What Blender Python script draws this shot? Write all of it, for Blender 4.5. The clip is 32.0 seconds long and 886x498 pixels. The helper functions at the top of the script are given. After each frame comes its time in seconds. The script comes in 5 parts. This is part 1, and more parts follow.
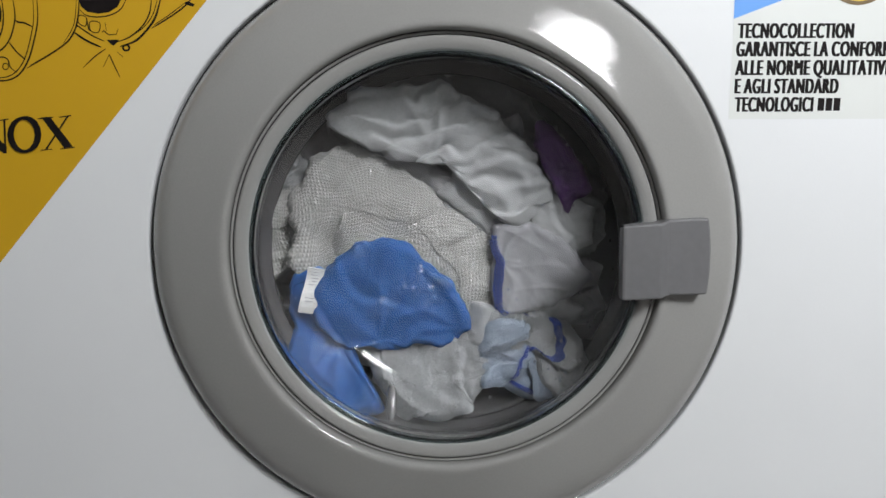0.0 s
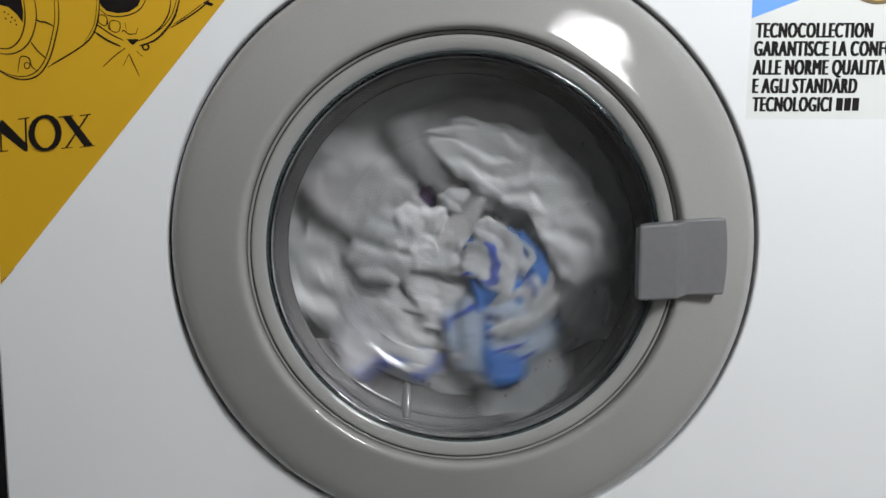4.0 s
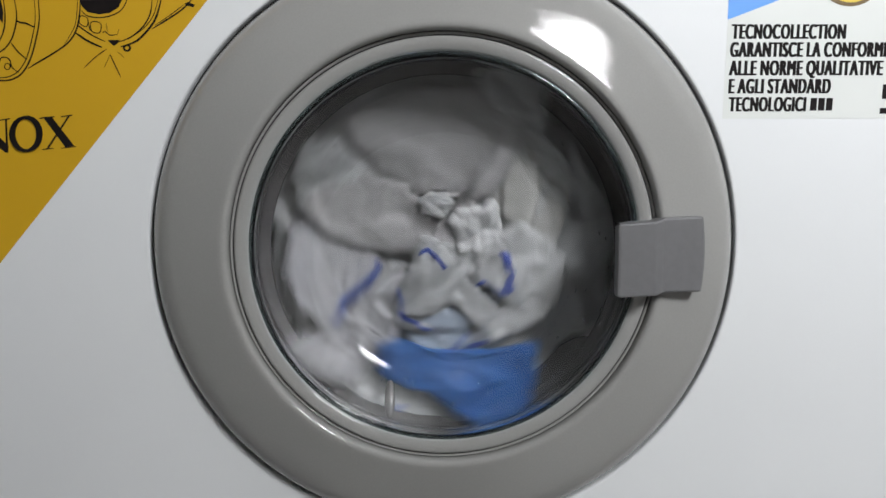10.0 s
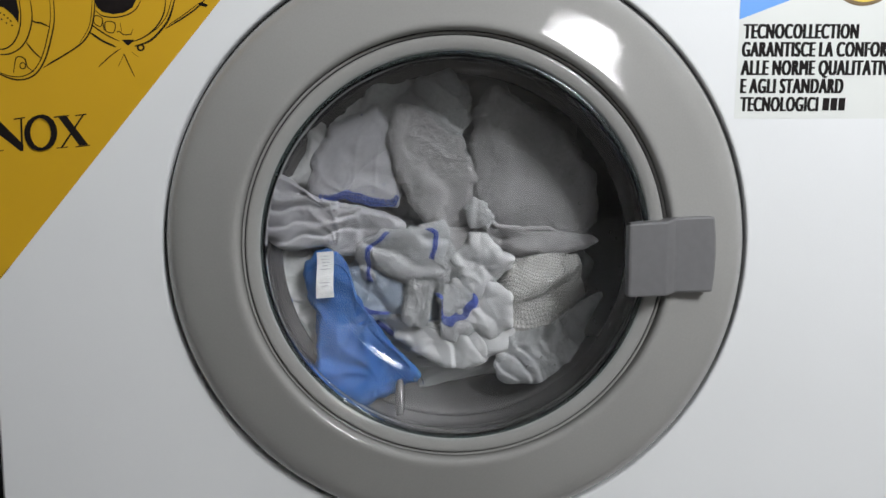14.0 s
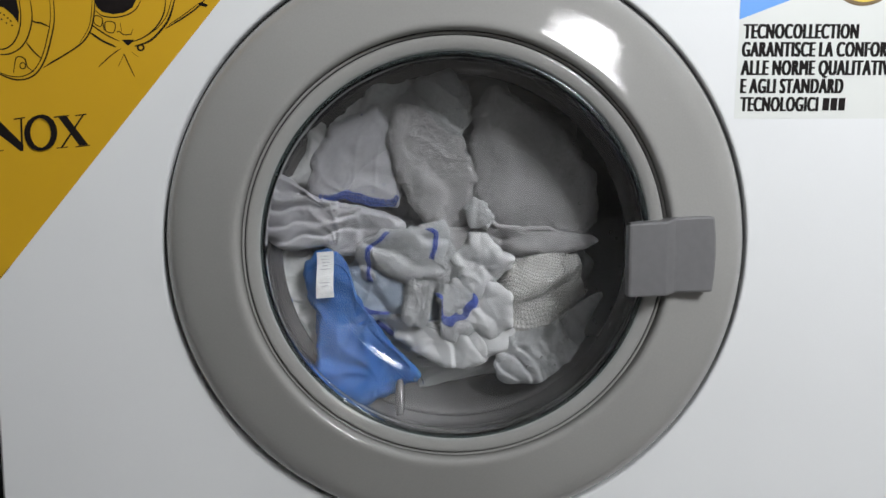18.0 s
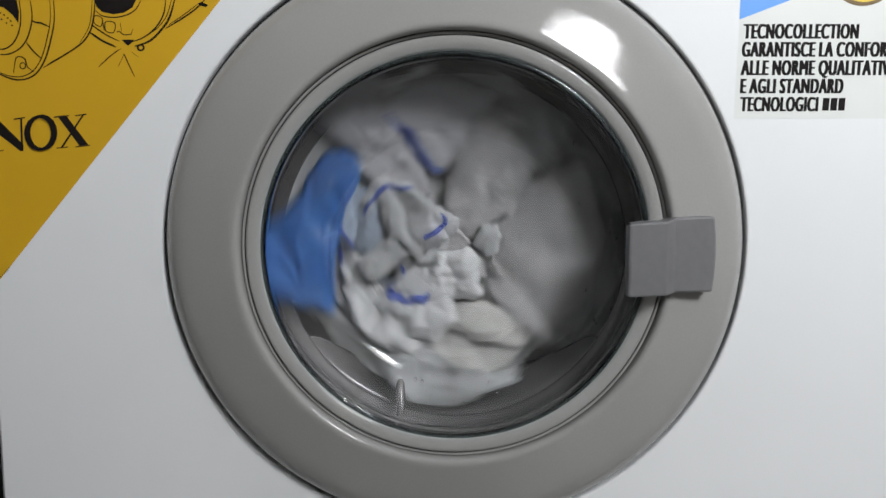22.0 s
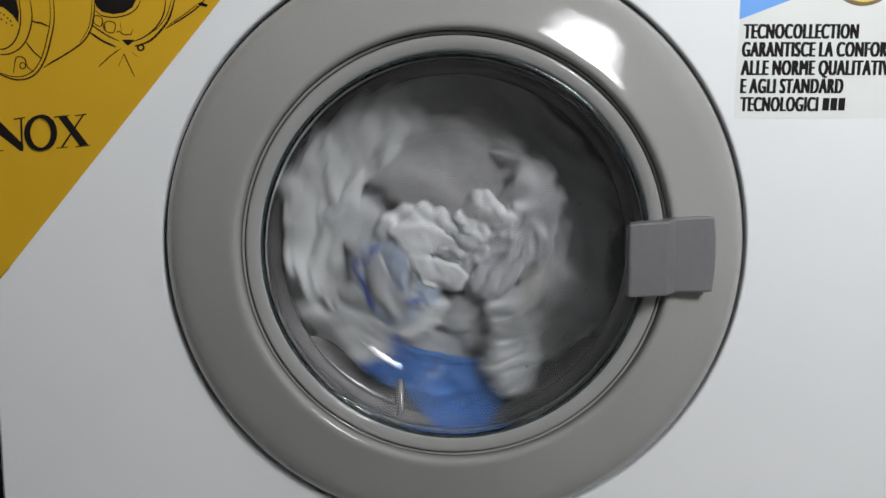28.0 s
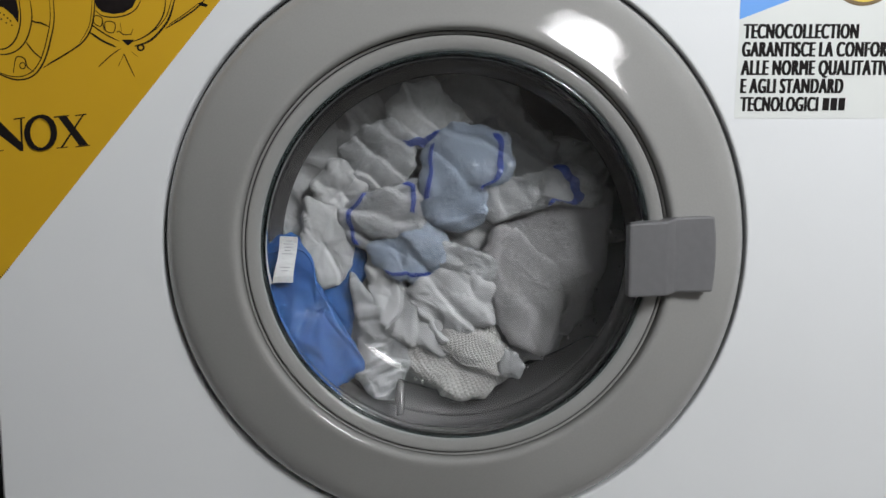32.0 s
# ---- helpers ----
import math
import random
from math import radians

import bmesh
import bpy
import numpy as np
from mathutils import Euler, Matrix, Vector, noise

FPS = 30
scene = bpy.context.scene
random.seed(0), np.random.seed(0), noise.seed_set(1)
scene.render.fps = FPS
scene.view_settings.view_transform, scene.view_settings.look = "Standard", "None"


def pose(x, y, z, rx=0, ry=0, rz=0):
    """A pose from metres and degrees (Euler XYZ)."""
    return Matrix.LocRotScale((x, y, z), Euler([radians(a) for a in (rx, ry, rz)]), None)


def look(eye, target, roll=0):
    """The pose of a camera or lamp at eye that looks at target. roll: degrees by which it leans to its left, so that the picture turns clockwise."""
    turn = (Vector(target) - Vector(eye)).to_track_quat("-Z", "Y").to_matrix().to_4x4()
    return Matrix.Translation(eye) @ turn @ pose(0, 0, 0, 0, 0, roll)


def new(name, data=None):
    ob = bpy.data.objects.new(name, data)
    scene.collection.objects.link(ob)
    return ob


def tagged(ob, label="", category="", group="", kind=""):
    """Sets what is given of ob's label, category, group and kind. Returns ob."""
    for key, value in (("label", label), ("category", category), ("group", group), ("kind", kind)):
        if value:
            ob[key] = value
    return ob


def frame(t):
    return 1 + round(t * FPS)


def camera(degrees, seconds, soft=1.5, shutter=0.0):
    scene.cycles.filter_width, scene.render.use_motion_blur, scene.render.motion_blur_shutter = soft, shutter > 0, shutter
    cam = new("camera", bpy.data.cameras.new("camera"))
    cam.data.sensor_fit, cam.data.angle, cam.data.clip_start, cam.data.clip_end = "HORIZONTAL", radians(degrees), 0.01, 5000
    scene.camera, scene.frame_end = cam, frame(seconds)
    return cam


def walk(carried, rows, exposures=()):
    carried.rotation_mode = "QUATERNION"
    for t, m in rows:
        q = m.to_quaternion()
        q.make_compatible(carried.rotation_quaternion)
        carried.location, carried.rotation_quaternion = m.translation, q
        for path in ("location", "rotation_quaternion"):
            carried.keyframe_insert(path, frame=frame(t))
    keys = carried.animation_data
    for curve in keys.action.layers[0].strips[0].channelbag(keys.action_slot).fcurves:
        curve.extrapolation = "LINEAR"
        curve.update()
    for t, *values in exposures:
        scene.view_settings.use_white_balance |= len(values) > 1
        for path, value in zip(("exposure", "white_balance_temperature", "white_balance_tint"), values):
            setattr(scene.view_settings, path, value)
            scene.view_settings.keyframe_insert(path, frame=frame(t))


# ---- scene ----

# ---------------------------------------------------------------- camera
EYE_ROWS = (
    (0.0, -0.0068, -0.4812, 0.4742, 84.017, 0.122, -0.469),
    (0.5, -0.0089, -0.4813, 0.4751, 83.913, 0.135, -0.571),
    (1.0, -0.0087, -0.4819, 0.4742, 83.989, -0.018, 0.195),
    (1.5, -0.0090, -0.4827, 0.4741, 83.969, -0.120, 0.573),
    (2.0, -0.0095, -0.4826, 0.4736, 84.026, -0.046, 0.421),
    (5.5, -0.0098, -0.4825, 0.4740, 83.980, -0.038, 0.385),
    (8.5, -0.0095, -0.4825, 0.4738, 84.010, -0.036, 0.405),
    (9.0, -0.0094, -0.4828, 0.4742, 83.949, -0.056, 0.233),
    (9.5, -0.0071, -0.4830, 0.4745, 83.942, 0.066, -0.075),
    (10.0, -0.0075, -0.4867, 0.4736, 84.018, 0.128, -0.716),
    (10.5, -0.0068, -0.4868, 0.4730, 84.080, 0.120, -0.640),
    (11.0, -0.0107, -0.4880, 0.4737, 83.969, 0.042, -0.281),
    (11.5, -0.0089, -0.4880, 0.4727, 84.076, 0.010, -0.060),
    (13.0, -0.0083, -0.4880, 0.4725, 84.100, 0.000, 0.000),
    (24.0, -0.0084, -0.4880, 0.4726, 84.090, 0.001, -0.010),
    (32.0, -0.0090, -0.4880, 0.4729, 84.050, 0.010, -0.070),
)
cam = camera(60.31, 32.0, soft=1.5, shutter=0.55)
walk(cam, [(t, pose(x, y, z, rx, ry, rz)) for t, x, y, z, rx, ry, rz in EYE_ROWS],
     exposures=((0.0, 0.0), (1.0, 0.0), (2.0, 0.05), (3.3, 0.04), (6.0, 0.0), (22.0, 0.0), (23.0, -0.06), (25.0, -0.03), (27.0, -0.12), (32.0, -0.15)))

# ---------------------------------------------------------------- light
world = bpy.data.worlds.new("sky")
world.use_nodes = True
scene.world = world
wn = world.node_tree.nodes
sky = wn.new("ShaderNodeTexSky")
sky.sky_type, sky.sun_disc = "NISHITA", False
sky.sun_elevation, sky.sun_rotation = radians(35), radians(120)
world.node_tree.links.new(sky.outputs[0], wn["Background"].inputs[0])
wn["Background"].inputs[1].default_value = 0.08


def area_lamp(name, m, w, h, watts, colour):
    data = bpy.data.lights.new(name, "AREA")
    data.shape, data.size, data.size_y, data.energy, data.color = "RECTANGLE", w, h, watts, colour
    data.spread = radians(125)        # the deep reveal narrows the beam
    ob = new(name, data)
    ob.matrix_world = m
    return ob


# daylight in the window's opening behind the camera
WIN_X, WIN_Z, WIN_W, WIN_H, WALL_Y = 0.90, 1.54, 0.46, 0.50, -1.45
area_lamp("window_daylight", look((WIN_X, WALL_Y - 0.02, WIN_Z), (WIN_X, 0, WIN_Z)), WIN_W, WIN_H, 39.5, (0.955, 0.978, 1.0))


# ---------------------------------------------------------------- materials
def node_mat(name, colour, rough=0.5, metal=0.0, grain=0.0, grain_size=200.0, stain=0.0, stain_size=8.0,
             bump=0.0, bump_size=400.0, spec=0.5, coat=0.0, sheen=0.0):
    """Principled material with fine grain, broad stains and a fine bump, in object space."""
    m = bpy.data.materials.new(name)
    m.use_nodes = True
    nt = m.node_tree
    b = nt.nodes["Principled BSDF"]
    b.inputs["Roughness"].default_value = rough
    b.inputs["Metallic"].default_value = metal
    b.inputs["Specular IOR Level"].default_value = spec
    b.inputs["Coat Weight"].default_value = coat
    b.inputs["Sheen Weight"].default_value = sheen
    tc = nt.nodes.new("ShaderNodeTexCoord")

    def noise_tex(size, detail=3.0):
        n = nt.nodes.new("ShaderNodeTexNoise")
        n.inputs["Scale"].default_value, n.inputs["Detail"].default_value = size, detail
        nt.links.new(tc.outputs["Object"], n.inputs["Vector"])
        return n

    def vary(socket, n, amount):
        mp = nt.nodes.new("ShaderNodeMapRange")
        mp.inputs[1].default_value, mp.inputs[2].default_value = 0.3, 0.7
        mp.inputs[3].default_value, mp.inputs[4].default_value = 1 - amount, 1 + amount * 0.5
        nt.links.new(n.outputs[0], mp.inputs[0])
        mx = nt.nodes.new("ShaderNodeVectorMath")
        mx.operation = "SCALE"
        nt.links.new(socket, mx.inputs[0])
        nt.links.new(mp.outputs[0], mx.inputs["Scale"])
        return mx.outputs[0]

    rgb = nt.nodes.new("ShaderNodeRGB")
    rgb.outputs[0].default_value = (*colour, 1)
    col = rgb.outputs[0]
    if stain:
        col = vary(col, noise_tex(stain_size), stain)
    if grain:
        col = vary(col, noise_tex(grain_size, 2.0), grain)
    nt.links.new(col, b.inputs["Base Color"])
    if bump:
        bp = nt.nodes.new("ShaderNodeBump")
        bp.inputs["Strength"].default_value, bp.inputs["Distance"].default_value = bump, 0.001
        nt.links.new(noise_tex(bump_size, 4.0).outputs[0], bp.inputs["Height"])
        nt.links.new(bp.outputs[0], b.inputs["Normal"])
    return m


def cloth_mat(name, colour, kind, rough=0.55, stain=0.12, spec=0.5, wet=0.56):
    """Wet cloth: weave, loops or waffle as bump, wet sheen in patches."""
    m = node_mat(name, colour, rough, stain=stain, stain_size=22, grain=0.08, grain_size=420, spec=spec, sheen=0.12 if spec > 0.4 else 0.0)
    nt = m.node_tree
    b = nt.nodes["Principled BSDF"]
    tc = nt.nodes.new("ShaderNodeTexCoord")
    bp = nt.nodes.new("ShaderNodeBump")
    bp.inputs["Distance"].default_value = 0.0012

    def tex(kind_of, size):
        n = nt.nodes.new(kind_of)
        n.inputs["Scale"].default_value = size
        nt.links.new(tc.outputs["Object"], n.inputs["Vector"])
        return n
    if kind == "terry":
        v, n2 = tex("ShaderNodeTexVoronoi", 1350), tex("ShaderNodeTexNoise", 380)
        n2.inputs["Detail"].default_value = 6.0
        ad = nt.nodes.new("ShaderNodeMath")
        ad.operation = "ADD"
        nt.links.new(v.outputs["Distance"], ad.inputs[0])
        nt.links.new(n2.outputs[0], ad.inputs[1])
        bp.inputs["Strength"].default_value = 0.75
        h = ad.outputs[0]
    elif kind == "knit":
        wander = tex("ShaderNodeTexNoise", 14)
        shift_by = nt.nodes.new("ShaderNodeVectorMath")
        shift_by.operation, shift_by.inputs[1].default_value, shift_by.inputs[2].default_value = "MULTIPLY_ADD", (0.05, 0.05, 0.05), (0, 0, 0)
        nt.links.new(wander.outputs["Color"], shift_by.inputs[0])
        nt.links.new(tc.outputs["Object"], shift_by.inputs[2])
        w1, w2 = tex("ShaderNodeTexWave", 150), tex("ShaderNodeTexWave", 130)
        w1.bands_direction, w2.bands_direction = "X", "Z"
        w1.inputs["Distortion"].default_value = w2.inputs["Distortion"].default_value = 2.2
        w1.inputs["Detail"].default_value = w2.inputs["Detail"].default_value = 1.0
        for wave in (w1, w2):
            nt.links.new(shift_by.outputs[0], wave.inputs["Vector"])
        mu = nt.nodes.new("ShaderNodeMath")
        mu.operation = "MULTIPLY"
        nt.links.new(w1.outputs[1], mu.inputs[0])
        nt.links.new(w2.outputs[1], mu.inputs[1])
        bp.inputs["Strength"].default_value = 0.40
        bp.inputs["Distance"].default_value = 0.0016
        h = mu.outputs[0]
    else:
        n = tex("ShaderNodeTexNoise", 130)
        n.inputs["Detail"].default_value, n.inputs["Distortion"].default_value = 6.0, 1.2
        n.noise_type = "RIDGED_MULTIFRACTAL"
        bp.inputs["Strength"].default_value = 0.16 if spec < 0.4 else 0.34
        bp.inputs["Distance"].default_value = 0.0008
        h = n.outputs[0]
    nt.links.new(h, bp.inputs["Height"])
    nt.links.new(bp.outputs[0], b.inputs["Normal"])
    b.inputs["Subsurface Weight"].default_value = 0.55
    b.inputs["Subsurface Radius"].default_value = (1.0, 0.95, 0.95)
    b.inputs["Subsurface Scale"].default_value = 0.003
    if kind == "dots":
        v = tex("ShaderNodeTexVoronoi", 75)
        cmp = nt.nodes.new("ShaderNodeMath")
        cmp.operation, cmp.inputs[1].default_value = "LESS_THAN", 0.085
        nt.links.new(v.outputs["Distance"], cmp.inputs[0])
        mix = nt.nodes.new("ShaderNodeMix")
        mix.data_type = "RGBA"
        mix.inputs["B"].default_value = (0.06, 0.07, 0.12, 1)
        nt.links.new(cmp.outputs[0], mix.inputs["Factor"])
        nt.links.new(b.inputs["Base Color"].links[0].from_socket, mix.inputs["A"])
        nt.links.new(mix.outputs["Result"], b.inputs["Base Color"])
    # wet patches shine
    damp = tex("ShaderNodeTexNoise", 30)
    mp = nt.nodes.new("ShaderNodeMapRange")
    mp.inputs[1].default_value, mp.inputs[2].default_value = 0.50, 0.72
    mp.inputs[3].default_value, mp.inputs[4].default_value = rough + 0.25, 0.40
    nt.links.new(damp.outputs[0], mp.inputs[0])
    nt.links.new(mp.outputs[0], b.inputs["Roughness"])
    # beads of water glint in the wettest patches
    film = tex("ShaderNodeTexNoise", 44)
    fm = nt.nodes.new("ShaderNodeMapRange")
    fm.inputs[1].default_value, fm.inputs[2].default_value = wet, wet + 0.04
    fm.inputs[3].default_value, fm.inputs[4].default_value = 0.0, 1.0
    nt.links.new(film.outputs[0], fm.inputs[0])
    nt.links.new(fm.outputs[0], b.inputs["Coat Weight"])
    b.inputs["Coat Roughness"].default_value = 0.09
    b.inputs["Coat IOR"].default_value = 1.75
    beads = tex("ShaderNodeTexNoise", 95)
    cb = nt.nodes.new("ShaderNodeBump")
    cb.inputs["Strength"].default_value, cb.inputs["Distance"].default_value = 1.0, 0.0100
    nt.links.new(beads.outputs[0], cb.inputs["Height"])
    nt.links.new(cb.outputs[0], b.inputs["Coat Normal"])
    return m


def glass_mat(name, tint, rough=0.0):
    m = bpy.data.materials.new(name)
    m.use_nodes = True
    b = m.node_tree.nodes["Principled BSDF"]
    b.inputs["Base Color"].default_value = (*tint, 1)
    b.inputs["Transmission Weight"].default_value = 1.0
    b.inputs["Roughness"].default_value = rough
    b.inputs["IOR"].default_value = 1.47
    return m


M_ENAMEL = node_mat("white_enamel", (0.80, 0.81, 0.82), 0.42, stain=0.03, stain_size=5, bump=0.05, bump_size=900)
M_RING = node_mat("grey_door_plastic", (0.32, 0.315, 0.304), 0.035, stain=0.05, stain_size=9, grain=0.03, grain_size=900, bump=0.04, bump_size=1200)
M_HANDLE = node_mat("grey_handle_plastic", (0.165, 0.163, 0.168), 0.42, stain=0.05, stain_size=25, grain=0.05, bump=0.10, bump_size=1500)
M_BLACK = node_mat("black_rubber", (0.012, 0.012, 0.013), 0.5, grain=0.2, bump=0.1)
M_RUBBER = node_mat("grey_rubber_seal", (0.056, 0.054, 0.055), 0.14, stain=0.25, stain_size=30, grain=0.1, bump=0.15, bump_size=90, coat=0.6)
M_STEEL = node_mat("drum_stainless_steel", (0.62, 0.62, 0.63), 0.42, 1.0, stain=0.2, stain_size=12, bump=0.08, bump_size=600)
M_GLASS = glass_mat("door_glass", (0.985, 0.985, 0.99))
M_GLASS_EDGE = glass_mat("door_glass_edge", (0.62, 0.78, 0.81), 0.10)
M_YELLOW = node_mat("yellow_sticker_vinyl", (0.62, 0.360, 0.013), 0.45, stain=0.06, stain_size=6, bump=0.03, spec=0.30)
M_LABEL = node_mat("white_label_vinyl", (0.75, 0.765, 0.74), 0.35, stain=0.03, stain_size=14)
M_INK = node_mat("black_ink", (0.012, 0.009, 0.009), 0.6, grain=0.2, spec=0.12)
M_SKYBLUE = node_mat("blue_print", (0.12, 0.36, 0.86), 0.35, stain=0.04)
M_GOLD = node_mat("gold_print", (0.75, 0.55, 0.06), 0.35, stain=0.08, stain_size=60)
M_BROWN = node_mat("brown_print", (0.16, 0.10, 0.03), 0.35, stain=0.08)
M_WALL = node_mat("painted_plaster", (0.78, 0.775, 0.765), 0.8, stain=0.06, stain_size=1.5, bump=0.1, bump_size=120)
# greys of the unseen side walls, chosen for the light they bounce
M_EAST = node_mat("east_wall_bounce_grey", (0.34, 0.33, 0.32), 0.4, stain=0.1, stain_size=3)
M_WEST = node_mat("west_wall_bounce_grey", (0.57, 0.57, 0.57), 0.4, stain=0.1, stain_size=3)
M_CEIL = node_mat("ceiling_paint", (0.67, 0.68, 0.685), 0.85, stain=0.04, stain_size=1.2, bump=0.08)
M_TILE = node_mat("floor_tile", (0.27, 0.255, 0.24), 0.35, stain=0.2, stain_size=6, grain=0.1)
M_FRAME = node_mat("window_frame_paint", (0.75, 0.75, 0.73), 0.4, stain=0.05)
# near-black colour for the shade beside the machine
M_DARK = node_mat("side_gap_shade", (0.012, 0.011, 0.016), 0.5, grain=0.2, stain=0.1)
M_PRINT = node_mat("faded_grey_print", (0.27, 0.27, 0.28), 0.6, grain=0.2)
M_TAG = cloth_mat("care_tag_satin", (0.45, 0.45, 0.44), "plain", 0.4)
M_STRIPE = cloth_mat("dark_blue_weave", (0.005, 0.028, 0.20), "terry", 0.6)
CLOTH = {
    "blue": cloth_mat("blue_cotton", (0.011, 0.060, 0.190), "plain", 0.55, 0.10, 0.25),
    "purple": cloth_mat("purple_cotton", (0.045, 0.006, 0.080), "plain", 0.45),
    "terry": cloth_mat("grey_white_terry", (0.258, 0.252, 0.257), "terry", 0.7, 0.08),
    "terry_white": cloth_mat("white_terry", (0.280, 0.286, 0.291), "terry", 0.65, 0.08),
    "terry_blue": cloth_mat("pale_blue_terry", (0.222, 0.268, 0.335), "terry", 0.65, 0.12),
    "cotton": cloth_mat("white_cotton", (0.268, 0.272, 0.274), "plain", 0.6, 0.08, wet=0.64),
    "dotted": cloth_mat("white_dotted_cotton", (0.188, 0.187, 0.200), "dots", 0.5, 0.08),
    "knit": cloth_mat("cream_waffle_knit", (0.244, 0.241, 0.232), "knit", 0.5, 0.10),
}


# ---------------------------------------------------------------- mesh helpers
def part(name, bm, material, parent=None, label="", smooth=False, m=None):
    """Links a bmesh as one mesh object, under a thing or a part."""
    me = bpy.data.meshes.new(name)
    bm.normal_update()
    bm.to_mesh(me)
    bm.free()
    me.materials.append(material)
    if smooth:
        me.polygons.foreach_set("use_smooth", [True] * len(me.polygons))
    ob = new(name, me)
    if parent is not None:
        ob.parent = parent
    if m is not None:
        ob.matrix_basis = m
    if label:
        tagged(ob, label)
    return ob


def box(w, d, h, bevel=0.0, at=(0, 0, 0), segs=2):
    bm = bmesh.new()
    bmesh.ops.create_cube(bm, size=1.0, matrix=Matrix.Translation(at) @ Matrix.Diagonal((w, d, h, 1)))
    if bevel:
        bmesh.ops.bevel(bm, geom=bm.edges[:], offset=bevel, segments=segs, affect="EDGES", profile=0.5)
    return bm


def lathe(profile, n=128, closed=True, shift=None):
    """Turns (r, y) points about the y axis; a point at r = 0 is a pole; shift(y) moves each ring down by that much."""
    bm = bmesh.new()
    rings = []
    for r, y in profile:
        dz = shift(y) if shift else 0.0
        if r == 0:
            rings.append([bm.verts.new((0, y, -dz))])
        else:
            rings.append([bm.verts.new((r * math.cos(2 * math.pi * i / n), y, r * math.sin(2 * math.pi * i / n) - dz)) for i in range(n)])
    pairs = list(zip(rings, rings[1:])) + ([(rings[-1], rings[0])] if closed else [])
    for a, b in pairs:
        if len(a) == len(b) == 1:
            continue
        for i in range(n):
            j = (i + 1) % n
            if len(a) == 1:
                bm.faces.new((a[0], b[j], b[i]))
            elif len(b) == 1:
                bm.faces.new((a[i], a[j], b[0]))
            else:
                bm.faces.new((a[i], a[j], b[j], b[i]))
    bmesh.ops.recalc_face_normals(bm, faces=bm.faces[:])
    return bm


def flat_shape(points, y, thick=0.0004):
    """A thin plate from (x, z) points, its face towards the room."""
    bm = bmesh.new()
    a = [bm.verts.new((px, y - thick, pz)) for px, pz in points]
    b = [bm.verts.new((px, y, pz)) for px, pz in points]
    bm.faces.new(a)
    bm.faces.new(b[::-1])
    for i in range(len(a)):
        j = (i + 1) % len(a)
        bm.faces.new((a[i], a[j], b[j], b[i]))
    bmesh.ops.recalc_face_normals(bm, faces=bm.faces[:])
    return bm


def ribbon(points, w, y, thick=0.0003, close=False):
    """A printed line of width w along (x, z) points."""
    pts = [Vector(p) for p in points]
    n = len(pts)
    left, right = [], []
    for i in range(n):
        if close:
            d = pts[(i + 1) % n] - pts[i - 1]
        else:
            d = pts[min(i + 1, n - 1)] - pts[max(i - 1, 0)]
        q = Vector((-d.y, d.x)).normalized() * (w(i / max(1, n - 1)) if callable(w) else w) * 0.5
        left.append(pts[i] + q)
        right.append(pts[i] - q)
    bm = bmesh.new()
    rows = [[bm.verts.new((p.x, yy, p.y)) for p in side] for side in (left, right) for yy in (y - thick, y)]
    lf, lb, rf, rb = rows
    for i in range(n if close else n - 1):
        j = (i + 1) % n
        bm.faces.new((lf[i], lf[j], rf[j], rf[i]))
        bm.faces.new((lf[i], lb[i], lb[j], lf[j]))
        bm.faces.new((rf[i], rf[j], rb[j], rb[i]))
    bmesh.ops.recalc_face_normals(bm, faces=bm.faces[:])
    return bm


def arc(cx, cz, rx, rz, a0, a1, n=24, lean=0.0):
    out = []
    for i in range(n + 1):
        a = radians(a0 + (a1 - a0) * i / n)
        x, z = rx * math.cos(a), rz * math.sin(a)
        c, s = math.cos(radians(lean)), math.sin(radians(lean))
        out.append((cx + x * c - z * s, cz + x * s + z * c))
    return out


def lettering(text, x, z, width, height, y, material, parent, name="lettering", slant=0.0, bold=0.0):
    """One line of raised print in the built-in font, fitted to width and cap height."""
    cu = bpy.data.curves.new(name, "FONT")
    cu.body, cu.size, cu.offset, cu.extrude, cu.shear = text, 1.0, 0.0, 0.0, slant
    cu.space_character, cu.space_word = 1.16, 0.85
    tmp = bpy.data.objects.new(name, cu)
    scene.collection.objects.link(tmp)
    bpy.context.view_layer.update()
    me = bpy.data.meshes.new_from_object(tmp.evaluated_get(bpy.context.evaluated_depsgraph_get()))
    bpy.data.objects.remove(tmp)
    co = np.zeros(len(me.vertices) * 3)
    me.vertices.foreach_get("co", co)
    co = co.reshape(-1, 3)
    lo = co.min(0)
    span = co[:, 0].max() - lo[0]
    cap = 0.61
    res = np.stack([x + (co[:, 0] - lo[0]) * width / span, np.full(len(co), y), z + co[:, 1] * height / cap], 1)
    me.vertices.foreach_set("co", res.ravel())
    me.materials.clear()
    me.materials.append(material)
    me.update()
    if bold:
        # heavier strokes: more passes, a hair to either side
        bm = bmesh.new()
        for k in (-2, -1, 0, 1, 2):
            me.transform(Matrix.Translation((k * bold * width / span, -0.00002 * k, 0)))
            bm.from_mesh(me)
            me.transform(Matrix.Translation((-k * bold * width / span, 0.00002 * k, 0)))
        bm.to_mesh(me)
        bm.free()
    ob = new(name, me)
    ob.parent = parent
    return ob


# ---------------------------------------------------------------- the room
def wall_piece(name, w, d, h, at, material, label):
    ob = part(name, box(w, d, h), material)
    ob.location = at
    return tagged(ob, label, kind="structure")


